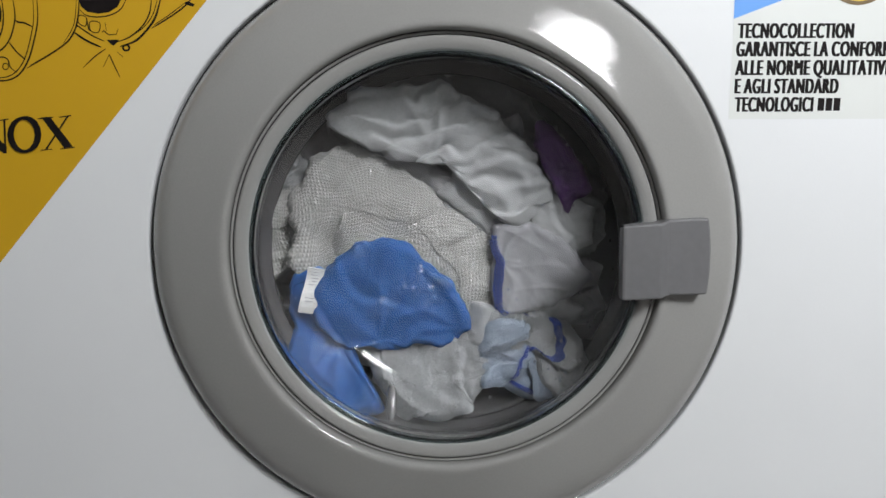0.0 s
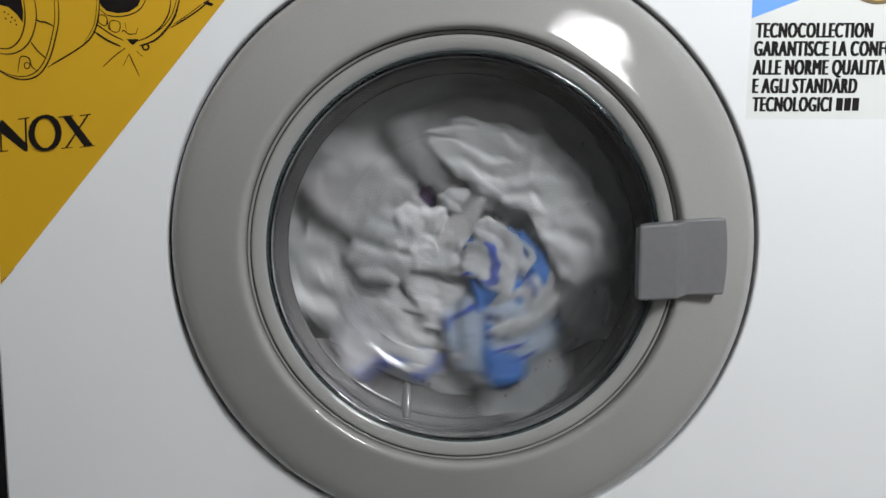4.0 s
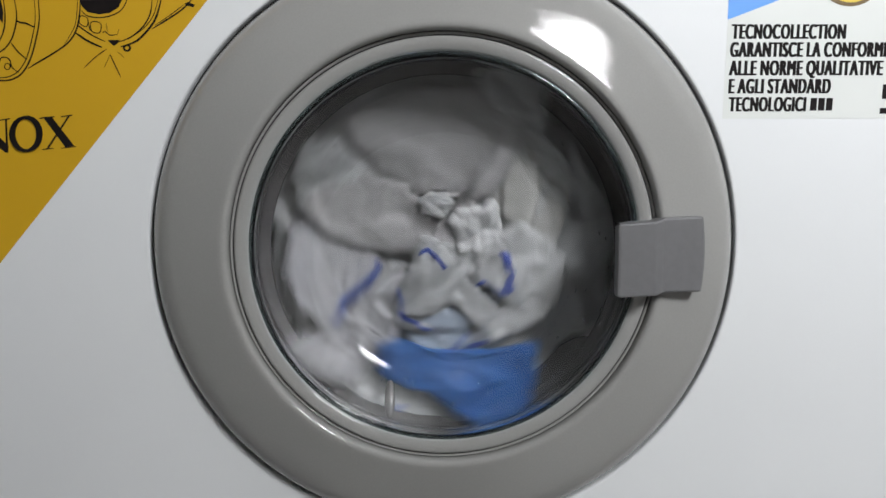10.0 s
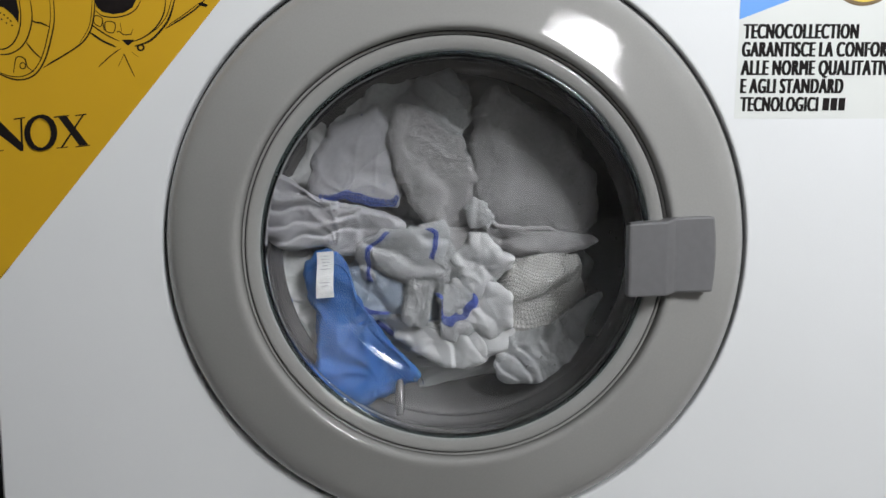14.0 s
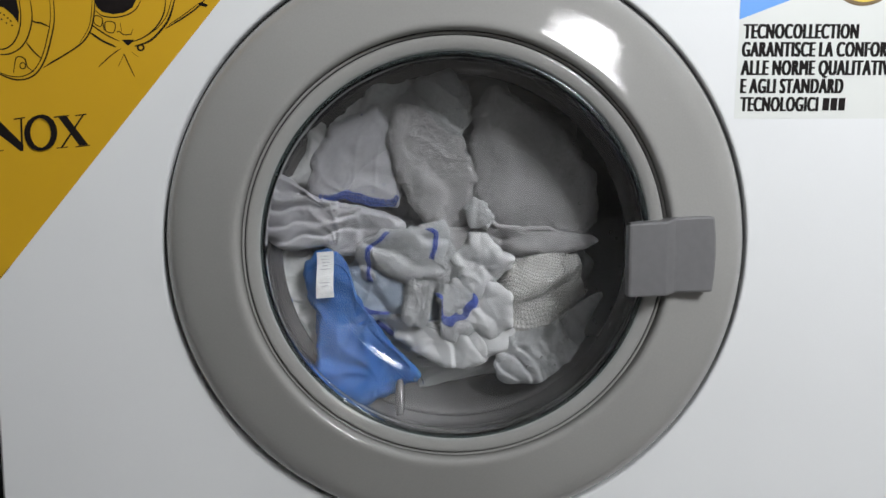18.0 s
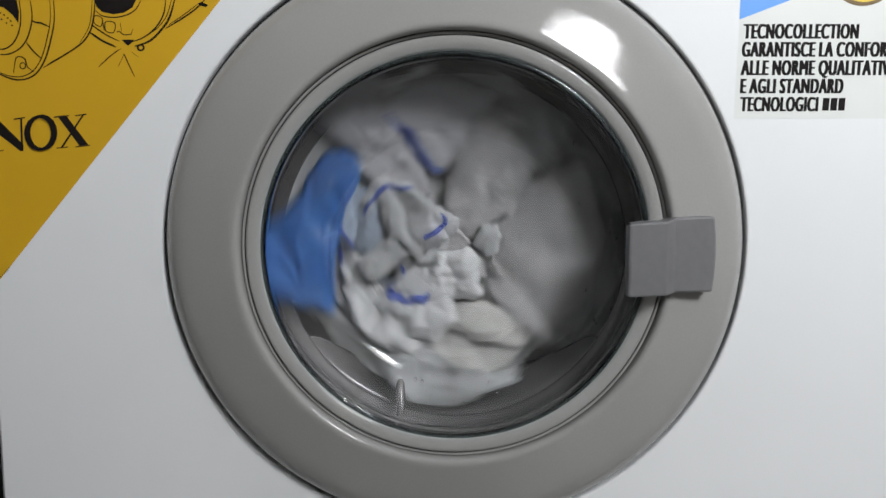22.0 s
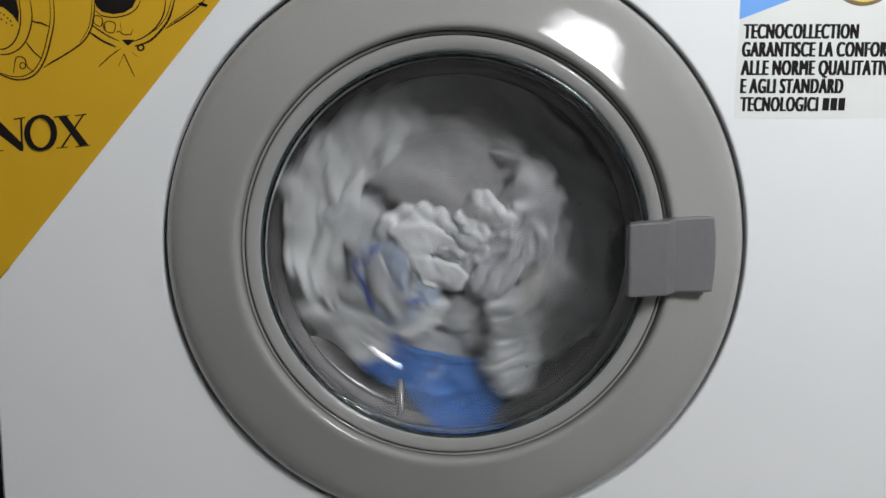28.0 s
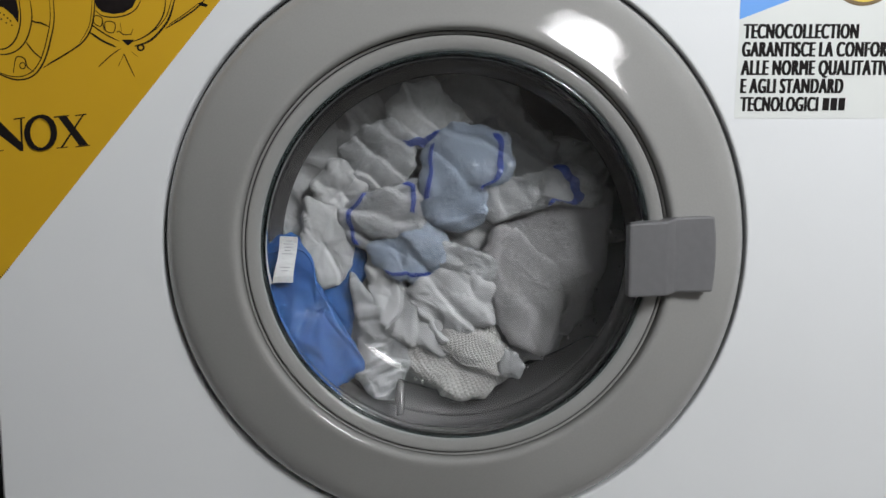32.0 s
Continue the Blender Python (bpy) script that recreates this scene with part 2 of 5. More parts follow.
X0, X1, Y0, Y1, H = -1.25, 1.55, WALL_Y, 0.64, 2.5
# unseen room: side wall, ceiling and floor tones steer bounce onto door and drum
wall_piece("floor", X1 - X0 + 0.3, Y1 - Y0 + 0.3, 0.1, ((X0 + X1) / 2, (Y0 + Y1) / 2, -0.052), M_TILE, "light tiled bathroom floor")
wall_piece("ceiling", X1 - X0 + 0.3, Y1 - Y0 + 0.3, 0.1, ((X0 + X1) / 2, (Y0 + Y1) / 2, H + 0.052), M_CEIL, "grey painted ceiling")
wall_piece("wall_north", X1 - X0 - 0.004, 0.12, H, ((X0 + X1) / 2, Y1 + 0.06, H / 2), M_WALL, "off-white plaster wall behind the machine")
wall_piece("wall_east", 0.12, Y1 - Y0, H, (X1 + 0.06, (Y0 + Y1) / 2, H / 2), M_EAST, "unseen side wall, darker grey to temper bounced light")
wall_piece("wall_west", 0.12, Y1 - Y0, H, (X0 - 0.06, (Y0 + Y1) / 2, H / 2), M_WEST, "unseen side wall, lighter grey to bounce light into the drum")


def window_wall():
    """The wall with the window: four pieces round the opening, in one mesh."""
    bm = bmesh.new()
    xa, xb = WIN_X - WIN_W / 2, WIN_X + WIN_W / 2
    za, zb = WIN_Z - WIN_H / 2, WIN_Z + WIN_H / 2
    for x0, x1, z0, z1 in ((X0, X1, 0, za), (X0, X1, zb, H), (X0, xa, za, zb), (xb, X1, za, zb)):
        bmesh.ops.create_cube(bm, size=1.0, matrix=Matrix.Translation(((x0 + x1) / 2, Y0 - 0.06, (z0 + z1) / 2)) @ Matrix.Diagonal((x1 - x0, 0.12, z1 - z0, 1)))
    tagged(part("wall_south", bm, M_WALL), "off-white plaster wall with a window", kind="structure")
    bm = bmesh.new()
    for x, z, dx, dz in ((xa + 0.02, WIN_Z, 0.04, WIN_H), (xb - 0.02, WIN_Z, 0.04, WIN_H), (WIN_X, za + 0.02, WIN_W - 0.09, 0.04), (WIN_X, zb - 0.02, WIN_W - 0.09, 0.04)):
        bmesh.ops.create_cube(bm, size=1.0, matrix=Matrix.Translation((x, Y0 - 0.085, z)) @ Matrix.Diagonal((dx, 0.05, dz, 1)))
    tagged(part("window_1", bm, M_FRAME), "white painted window frame", kind="structure")


window_wall()

# ---------------------------------------------------------------- the washing machine
AX, AZ = -0.0010, 0.4247      # door axis
DX, DZ = -0.002, 0.4265      # drum axis
HALF, TOP, BACK = 0.3005, 0.85, 0.56
FRONT = -0.0085              # the front sheet's face

machine = new("washing_machine")
machine.location = (0, 0, 0)
tagged(machine, "white enamelled front-loading washing machine with a grey round door", "washing machine")


def front_panel():
    """White front sheet with rolled edges and a shallow round recess about the door's opening."""
    bm = bmesh.new()
    n = 160
    dish = ((0.158, 0.014), (0.158, 0.0045), (0.1842, 0.0040), (0.1843, 0.0010), (0.1844, -0.0062), (0.1848, -0.0077), (0.1855, -0.0083), (0.1866, FRONT))
    rings = [[] for _ in range(len(dish) + 3)]
    for i in range(n):
        a = 2 * math.pi * (i + 0.5) / n
        c, s = math.cos(a), math.sin(a)
        for k, (r, y) in enumerate(dish):
            rings[k].append(bm.verts.new((AX + r * c, y, AZ + r * s)))
        k = min((HALF - 0.006) / abs(c) if c else 9, ((TOP - AZ - 0.006) if s > 0 else (AZ - 0.096)) / abs(s) if s else 9)
        for q, (fx, y, fz) in enumerate(((1.0, FRONT, 1.0), (1.012, FRONT + 0.004, 1.010), (1.020, 0.014, 1.014))):
            rings[len(dish) + q].append(bm.verts.new((c * k * fx, y, AZ + s * k * fz)))
    for p, q in zip(rings, rings[1:]):
        for i in range(n):
            j = (i + 1) % n
            bm.faces.new((p[i], p[j], q[j], q[i]))
    bmesh.ops.recalc_face_normals(bm, faces=bm.faces[:])
    ob = part("front_panel", bm, M_ENAMEL, machine)
    for f in ob.data.polygons:
        f.use_smooth = f.center.y > FRONT + 0.0002 and math.hypot(f.center.x - AX, f.center.z - AZ) < 0.195
    return ob


front = front_panel()
for side in (-1, 1):
    part("side_panel", box(0.004, BACK - 0.016, TOP - 0.10, 0.001, (side * (HALF - 0.004), (BACK + 0.016) / 2, (TOP + 0.08) / 2)), M_ENAMEL, machine)
part("top_panel", box(2 * HALF, BACK, 0.022, 0.004, (0, BACK / 2, TOP + 0.009)), M_ENAMEL, machine)
part("back_panel", box(2 * HALF - 0.016, 0.004, TOP - 0.10, 0.001, (0, BACK + 0.003, (TOP + 0.08) / 2)), M_ENAMEL, machine)
part("kick_plate", box(2 * HALF - 0.01, 0.01, 0.075, 0.002, (0, 0.02, 0.0425)), M_HANDLE, machine)
part("tub_back", box(2 * HALF - 0.03, 0.004, 0.62, 0.001, (0, 0.50, AZ)), M_BLACK, machine)
for sx in (-1, 1):
    for sy in (0.06, BACK - 0.06):
        part("foot", lathe([(0.001, -0.02), (0.022, -0.02), (0.024, 0.0), (0.012, 0.004), (0.012, 0.06), (0.001, 0.06)], 20), M_BLACK, machine,
             m=Matrix.Translation((sx * 0.24, sy, 0.02)) @ Matrix.Rotation(radians(90), 4, "X"))


# added block: its near-black colour stands for the shaded gap beside the machine
cupboard = new("side_cupboard")
cupboard.location = (-0.47, 0.30, 0)
tagged(cupboard, "near-black block added beside the washing machine for the shaded gap there", "cupboard")
part("carcass", box(0.31, 0.50, 0.80, 0.003, (0, 0.01, 0.44)), M_DARK, cupboard)
part("cupboard_door", box(0.30, 0.018, 0.76, 0.003, (0, -0.252, 0.44)), M_DARK, cupboard)
part("plinth", box(0.29, 0.46, 0.038, 0.001, (0, 0.02, 0.0205)), M_DARK, cupboard)

AXIS = Matrix.Translation((AX, 0, AZ))


def bowl_drop(y):
    """The bowl's floor sits a little lower than its rim."""
    return 0.004 * min(1.0, max(0.0, (y + 0.03) / 0.035))


# black rubber line round the door
part("door_gasket_line", lathe([(0.150, 0.0035), (0.1838, 0.0035), (0.1840, -0.0010), (0.1839, -0.0040), (0.1832, -0.0058), (0.1800, -0.0062), (0.150, -0.004)], 160), M_BLACK, machine, "thin black rubber line round the door", True, AXIS)
# domed door ring
RING = [(0.150, -0.004), (0.1790, -0.0050), (0.1806, -0.0064), (0.1812, -0.0088), (0.1806, -0.0118), (0.1786, -0.0154), (0.1756, -0.0188), (0.1714, -0.0216), (0.1656, -0.0240),
        (0.1580, -0.0263), (0.1500, -0.0286), (0.1420, -0.0309), (0.1370, -0.0324), (0.1345, -0.0330), (0.1328, -0.0331), (0.1315, -0.0326), (0.1306, -0.0315), (0.1301, -0.0298), (0.1300, -0.0190), (0.140, -0.014)]
door = part("door", lathe(RING, 192), M_RING, machine, "round grey plastic door ring, slightly domed and glossy", True, AXIS)
part("inner_bead", lathe([(0.1290 + 0.0009 * math.cos(a), -0.0256 + 0.0011 * math.sin(a)) for a in [2 * math.pi * k / 10 for k in range(10)]], 160), M_RING, door, "", True)
part("dark_groove", lathe([(0.1310, -0.017), (0.1308, -0.0238), (0.1266, -0.0232), (0.1266, -0.016)], 160), M_RUBBER, door, "", True)
part("inner_lip", lathe([(0.1274, -0.0200), (0.1272, -0.0272), (0.1266, -0.0282), (0.1254, -0.0285), (0.1226, -0.0281), (0.1200, -0.0273), (0.1186, -0.0262), (0.1184, -0.012), (0.1274, -0.012)], 160), M_RING, door, "", True)
# thick glass bowl
outer = [(0.1175, -0.0270), (0.1170, -0.0288), (0.1152, -0.0284), (0.1135, -0.0265), (0.1080, -0.0212), (0.1000, -0.0140), (0.0920, -0.0070), (0.0870, -0.0028), (0.0840, -0.0007),
         (0.0810, 0.0009), (0.0780, 0.0018), (0.0700, 0.0030), (0.0400, 0.0052), (0.0200, 0.0058), (0, 0.0060)]
inner = [(0, 0.0105), (0.0201, 0.0103), (0.0403, 0.0097), (0.0705, 0.0075), (0.0795, 0.0060), (0.0830, 0.0050), (0.0865, 0.0032), (0.0900, 0.0008), (0.0950, -0.0034), (0.1030, -0.0104), (0.1108, -0.0176), (0.1160, -0.0225), (0.1178, -0.0255)]
glass = part("glass_bowl", lathe(outer + inner, 160, True, bowl_drop), M_GLASS, door, "clear thick glass bowl, wet on the inside", True)
glass.visible_shadow = False
gl_edge = part("glass_rim", lathe([(0.1184, -0.0262), (0.1180, -0.0284), (0.1171, -0.0294), (0.1159, -0.0291), (0.1153, -0.0285), (0.1168, -0.0280), (0.1174, -0.0258)], 160), M_GLASS_EDGE, door, "greenish edge of the glass bowl", True)
gl_edge.visible_shadow = False


def water_drops():
    """Drops clinging to the inside of the bowl, most of them low on the wall."""
    rng = random.Random(5)
    bm = bmesh.new()
    rs, ys = [p[0] for p in inner], [p[1] for p in inner]
    for k in range(60):
        a = radians(rng.gauss(-42, 30) if k < 44 else rng.uniform(-170, 10))
        r = rng.uniform(0.086, 0.114)
        y = float(np.interp(r, rs, ys))
        size = rng.choice((0.0004, 0.0005, 0.0006, 0.0010)) * rng.uniform(0.8, 1.2)
        m = Matrix.Translation((r * math.cos(a), y + 0.0002, r * math.sin(a) - bowl_drop(y))) @ Matrix.Diagonal((size, size * 0.6, size * rng.uniform(1.0, 1.8), 1))
        bmesh.ops.create_icosphere(bm, subdivisions=2, radius=1.0, matrix=m)
    ob = part("water_drops", bm, M_GLASS, door, "clear water drops on the glass", True)
    ob.visible_shadow = False
    tagged(ob, kind="stuff")


water_drops()


def door_handle():
    """Grey pull: a flat block over the inner ring, a slanting facet, and a lower pad on the ring."""
    # across: place, top, foot, face
    cols = ((0.1010, 0.0150, -0.0245, -0.0385), (0.1007, 0.0156, -0.0254, -0.0425), (0.1009, 0.0160, -0.0259, -0.0446), (0.1016, 0.0164, -0.0263, -0.0457), (0.1030, 0.0167, -0.0265, -0.0461),
            (0.1120, 0.0173, -0.0262, -0.0462), (0.1226, 0.0180, -0.0256, -0.0461), (0.1236, 0.0181, -0.0256, -0.0457), (0.1295, 0.0197, -0.0245, -0.0414), (0.1305, 0.0199, -0.0243, -0.0410),
            (0.1420, 0.0203, -0.0244, -0.0396), (0.1520, 0.0205, -0.0244, -0.0385), (0.1532, 0.0204, -0.0243, -0.0376), (0.1535, 0.0203, -0.0242, -0.0280))
    k = 40
    bm = bmesh.new()
    rows = []
    for x, top, foot, y in cols:
        row = []
        for i in range(k + 1):
            v = -1 + 2 * i / k
            bow = 0.0016 * (1 - v * v) if x > 0.14 else 0.0
            fall = 0.0007 * (max(0, abs(v) - 0.95) / 0.05) ** 2
            row.append(bm.verts.new((x + bow, y + fall, foot + (top - foot) * i / k)))
        rows.append(row)
    back = [[bm.verts.new((r[i].co.x + (0.004 if r[i].co.x < 0.102 else 0), -0.036 if r[i].co.x < 0.11 else -0.026, r[i].co.z)) for i in (0, k)] for r in rows]
    for a, b in zip(rows, rows[1:]):
        for i in range(k):
            bm.faces.new((a[i], a[i + 1], b[i + 1], b[i]))
    for (a, b), (ba, bb) in zip(zip(rows, rows[1:]), zip(back, back[1:])):
        bm.faces.new((a[0], b[0], bb[0], ba[0]))
        bm.faces.new((a[k], ba[1], bb[1], b[k]))
    bm.faces.new((rows[0][0], back[0][0], back[0][1]) + tuple(reversed(rows[0][1:])))
    bmesh.ops.recalc_face_normals(bm, faces=bm.faces[:])
    part("handle", bm, M_HANDLE, door, "darker grey plastic pull handle", False)


door_handle()

# rubber bellows between panel and drum
BELLOWS = [(0.157, 0.003), (0.150, 0.000), (0.1420, -0.004), (0.1340, -0.010), (0.1270, -0.0135), (0.1205, -0.0135), (0.1192, -0.0115), (0.1196, -0.006), (0.1210, 0.002), (0.1226, 0.009), (0.1238, 0.015), (0.1238, 0.021), (0.1230, 0.0258),
           (0.1212, 0.0278), (0.1190, 0.0295), (0.1180, 0.0312), (0.1192, 0.0330), (0.1240, 0.0345), (0.1280, 0.037), (0.1340, 0.042), (0.1360, 0.048), (0.1330, 0.054), (0.1345, 0.064), (0.160, 0.074), (0.170, 0.074), (0.175, 0.060), (0.160, 0.030)]
part("door_seal", lathe(BELLOWS, 128, True, lambda y: 0.0055 * min(1.0, max(0.0, y / 0.026))), M_RUBBER, machine, "grey folded rubber door seal, wet", True, AXIS)


def seal_fold():
    """A rounded rib added on the rubber seal's foot, shaped to reflect the window as a streak."""
    low, high = Vector((-0.0376, 0.006, 0.3091)), Vector((-0.0376, 0.0172, 0.3306))
    axis = (high - low).normalized()
    side = Vector((1, 0, 0))
    out = side.cross(axis).normalized()
    if out.y > 0:
        out = -out
    bm = bmesh.new()
    rows = []
    for k in range(13):
        u = k / 12
        fat = math.sin(math.pi * min(1.0, 0.12 + 0.80 * u)) ** 0.5
        c = low.lerp(high, u)
        rows.append([bm.verts.new(c + side * math.cos(a) * 0.0036 * fat + out * math.sin(a) * 0.0026 * fat) for a in [math.pi * q / 14 for q in range(15)]])
    for r, q in zip(rows, rows[1:]):
        for k in range(14):
            bm.faces.new((r[k], r[k + 1], q[k + 1], q[k]))
        bm.faces.new((r[0], q[0], q[14], r[14]))
    bm.faces.new(rows[0])
    bm.faces.new(rows[-1][::-1])
    bmesh.ops.recalc_face_normals(bm, faces=bm.faces[:])
    part("seal_fold", bm, M_RUBBER, machine, "rubber rib added at the seal's foot to catch the window's streak", True)


seal_fold()


def seal_trough():
    """The wet lower fold of the seal: a crescent of rubber that dips towards the drum."""
    bm = bmesh.new()
    rows = []
    for k in range(61):
        u = k / 60
        a = radians(-148 + 116 * u)
        w = math.sin(math.pi * u) ** 0.6
        sag = 0.0055
        prof = ((0.1215, 0.0325), (0.1195 - 0.004 * w, 0.0335 + 0.002 * w), (0.1185 - 0.009 * w, 0.0350 + 0.010 * w), (0.1178 - 0.0165 * w, 0.0360 + 0.022 * w), (0.1176 - 0.0185 * w, 0.0366 + 0.027 * w),
                (0.1180 - 0.016 * w, 0.0380 + 0.028 * w), (0.1230, 0.0420))
        rows.append([bm.verts.new((AX + r * math.cos(a), y, AZ + r * math.sin(a) - sag)) for r, y in prof])
    for p, q in zip(rows, rows[1:]):
        for i in range(len(p)):
            j = (i + 1) % len(p)
            bm.faces.new((p[i], p[j], q[j], q[i]))
    bm.faces.new(rows[0])
    bm.faces.new(rows[-1][::-1])
    bmesh.ops.recalc_face_normals(bm, faces=bm.faces[:])
    part("seal_trough", bm, M_RUBBER, machine, "wet lower fold of the rubber seal", True)


seal_trough()


DRUM_M = Matrix.Translation((DX, 0, DZ))
drum = part("drum", lathe([(0.137, 0.084), (0.141, 0.080), (0.150, 0.082), (0.205, 0.088), (0.226, 0.096), (0.230, 0.110), (0.230, 0.36), (0.222, 0.375), (0.010, 0.385),
                           (0.010, 0.390), (0.226, 0.380), (0.234, 0.36), (0.234, 0.108), (0.228, 0.092), (0.205, 0.084), (0.150, 0.078)], 96), M_STEEL, machine,
            "perforated stainless steel drum", True, DRUM_M)


def lifter():
    bm = bmesh.new()
    prof = [(-0.034, 0.0), (-0.022, 0.030), (-0.010, 0.048), (0.0, 0.052), (0.010, 0.048), (0.022, 0.030), (0.034, 0.0)]
    a = [bm.verts.new((x, 0.115, -0.2285 + z)) for x, z in prof]
    b = [bm.verts.new((x * 0.8, 0.355, -0.2285 + z * 0.8)) for x, z in prof]
    for i in range(len(prof) - 1):
        bm.faces.new((a[i], a[i + 1], b[i + 1], b[i]))
    bm.faces.new(a)
    bm.faces.new(b[::-1])
    bmesh.ops.recalc_face_normals(bm, faces=bm.faces[:])
    return bm


for k in range(3):
    part("lifter", lifter(), M_STEEL, drum, "", False, Matrix.Rotation(radians(120 * k + 20), 4, "Y"))


# ---------------------------------------------------------------- stickers
def flowing(points, close=False, steps=5):
    """Rounds a drawn line through its points."""
    n = len(points)
    if n < 3:
        return points
    res = []
    for i in range(n if close else n - 1):
        q = [Vector(points[k % n] if close else points[min(max(k, 0), n - 1)]) for k in range(i - 1, i + 3)]
        for j in range(steps):
            t = j / steps
            res.append(tuple(0.5 * (2 * q[1] + (q[2] - q[0]) * t + (2 * q[0] - 5 * q[1] + 4 * q[2] - q[3]) * t * t + (3 * q[1] - q[0] - 3 * q[2] + q[3]) * t ** 3)))
    return res if close else res + [points[-1]]


def ink_line(points, w=0.0009, close=False):
    """A pen stroke that thins out a little at its ends."""
    stroke = w if close else (lambda k: w * (0.5 + 0.6 * min(1.0, 4 * k, 4 * (1 - k))))
    part("ink_line", ribbon(flowing(points, close), stroke, -0.00022, 0.0001, close), M_INK, yellow)


def ink_patch(points):
    part("ink_patch", flat_shape(points, -0.00022, 0.00008), M_INK, yellow)


def glyph(*shapes):
    bm = bmesh.new()
    for k, sh in enumerate(shapes):
        bm.faces.new([bm.verts.new((px, -0.00034 - 0.00002 * k, pz)) for px, pz in sh])
    bmesh.ops.recalc_face_normals(bm, faces=bm.faces[:])
    part("letter", bm, M_INK, yellow)


def drum_drawing():
    """Two open tubs in outline, a hose nib, and a spark where one is struck."""
    ink_line([(-0.2506, 0.5794), (-0.2507, 0.5660), (-0.2532, 0.5549), (-0.2573, 0.5427), (-0.2626, 0.5342), (-0.2686, 0.5301), (-0.2754, 0.5290), (-0.2821, 0.5305), (-0.2886, 0.5339), (-0.2923, 0.5371)], 0.00089)
    ink_line([(-0.2530, 0.5794), (-0.2532, 0.5660), (-0.2557, 0.5549), (-0.2595, 0.5436), (-0.2644, 0.5358), (-0.2704, 0.5318), (-0.2772, 0.5309), (-0.2848, 0.5327), (-0.2923, 0.5365)], 0.00059)
    ink_line([(-0.2654, 0.5794), (-0.2644, 0.5698), (-0.2654, 0.5623), (-0.2686, 0.5539), (-0.2733, 0.5483), (-0.2793, 0.5452), (-0.2851, 0.5446), (-0.2917, 0.5455)], 0.00079)
    ink_line([(-0.2721, 0.5794), (-0.2715, 0.5698), (-0.2724, 0.5614), (-0.2755, 0.5539), (-0.2800, 0.5493), (-0.2849, 0.5478), (-0.2915, 0.5489)], 0.00079)
    ink_patch([(-0.2901, 0.5794), (-0.2738, 0.5794), (-0.2724, 0.5707), (-0.2732, 0.5638), (-0.2766, 0.5687), (-0.2816, 0.5731), (-0.2903, 0.5753)])
    ink_patch([(-0.2845, 0.5707), (-0.2835, 0.5703), (-0.2838, 0.5694), (-0.2847, 0.5698)])
    ink_patch([(-0.2822, 0.5694), (-0.2813, 0.5690), (-0.2816, 0.5681), (-0.2825, 0.5685)])
    ink_patch([(-0.2801, 0.5675), (-0.2791, 0.5672), (-0.2794, 0.5662), (-0.2803, 0.5666)])
    ink_patch([(-0.2783, 0.5657), (-0.2773, 0.5653), (-0.2776, 0.5644), (-0.2785, 0.5648)])
    ink_patch([(-0.2839, 0.5668), (-0.2830, 0.5664), (-0.2832, 0.5655), (-0.2842, 0.5659)])
    ink_patch([(-0.2810, 0.5646), (-0.2801, 0.5642), (-0.2803, 0.5633), (-0.2812, 0.5636)])
    ink_patch([(-0.2776, 0.5631), (-0.2767, 0.5627), (-0.2770, 0.5618), (-0.2779, 0.5622)])
    ink_line([(-0.2651, 0.5657), (-0.2623, 0.5642), (-0.2590, 0.5638), (-0.2540, 0.5614)], 0.00099)
    ink_line([(-0.2689, 0.5521), (-0.2648, 0.5465), (-0.2596, 0.5418)], 0.00079)
    ink_line([(-0.2780, 0.5333), (-0.2762, 0.5418), (-0.2736, 0.5433), (-0.2704, 0.5418), (-0.2691, 0.5371), (-0.2651, 0.5339)], 0.00069)
    ink_line([(-0.2703, 0.5376), (-0.2706, 0.5366), (-0.2715, 0.5359), (-0.2725, 0.5358), (-0.2734, 0.5364), (-0.2737, 0.5374), (-0.2735, 0.5385), (-0.2728, 0.5393), (-0.2717, 0.5395), (-0.2708, 0.5391), (-0.2703, 0.5382)], 0.00059, True)
    ink_line([(-0.2592, 0.5365), (-0.2497, 0.5418), (-0.2397, 0.5478), (-0.2328, 0.5530), (-0.2280, 0.5604), (-0.2257, 0.5697), (-0.2248, 0.5793)], 0.00089)
    ink_line([(-0.2566, 0.5384), (-0.2477, 0.5433), (-0.2381, 0.5489)], 0.00049)
    ink_line([(-0.2264, 0.5793), (-0.2277, 0.5679), (-0.2299, 0.5604), (-0.2357, 0.5515)], 0.00040)
    ink_patch([(-0.2256, 0.5793), (-0.2241, 0.5738), (-0.2205, 0.5705), (-0.2138, 0.5692), (-0.2071, 0.5701), (-0.2016, 0.5734), (-0.1985, 0.5793)])
    ink_line([(-0.1955, 0.5793), (-0.1994, 0.5725), (-0.2053, 0.5688), (-0.2130, 0.5673), (-0.2206, 0.5682), (-0.2248, 0.5716)], 0.00069)
    ink_line([(-0.1807, 0.5793), (-0.1823, 0.5697), (-0.1874, 0.5614), (-0.1953, 0.5552), (-0.2035, 0.5522)], 0.00079)
    ink_line([(-0.2107, 0.5528), (-0.2182, 0.5563), (-0.2257, 0.5614), (-0.2279, 0.5630)], 0.00079)
    ink_line([(-0.2296, 0.5586), (-0.2213, 0.5530), (-0.2128, 0.5492)], 0.00119)
    ink_line([(-0.2013, 0.5496), (-0.1916, 0.5530), (-0.1836, 0.5604), (-0.1786, 0.5678), (-0.1749, 0.5793)], 0.00119)
    ink_line([(-0.1768, 0.5793), (-0.1803, 0.5688), (-0.1859, 0.5615), (-0.1934, 0.5560)], 0.00049)
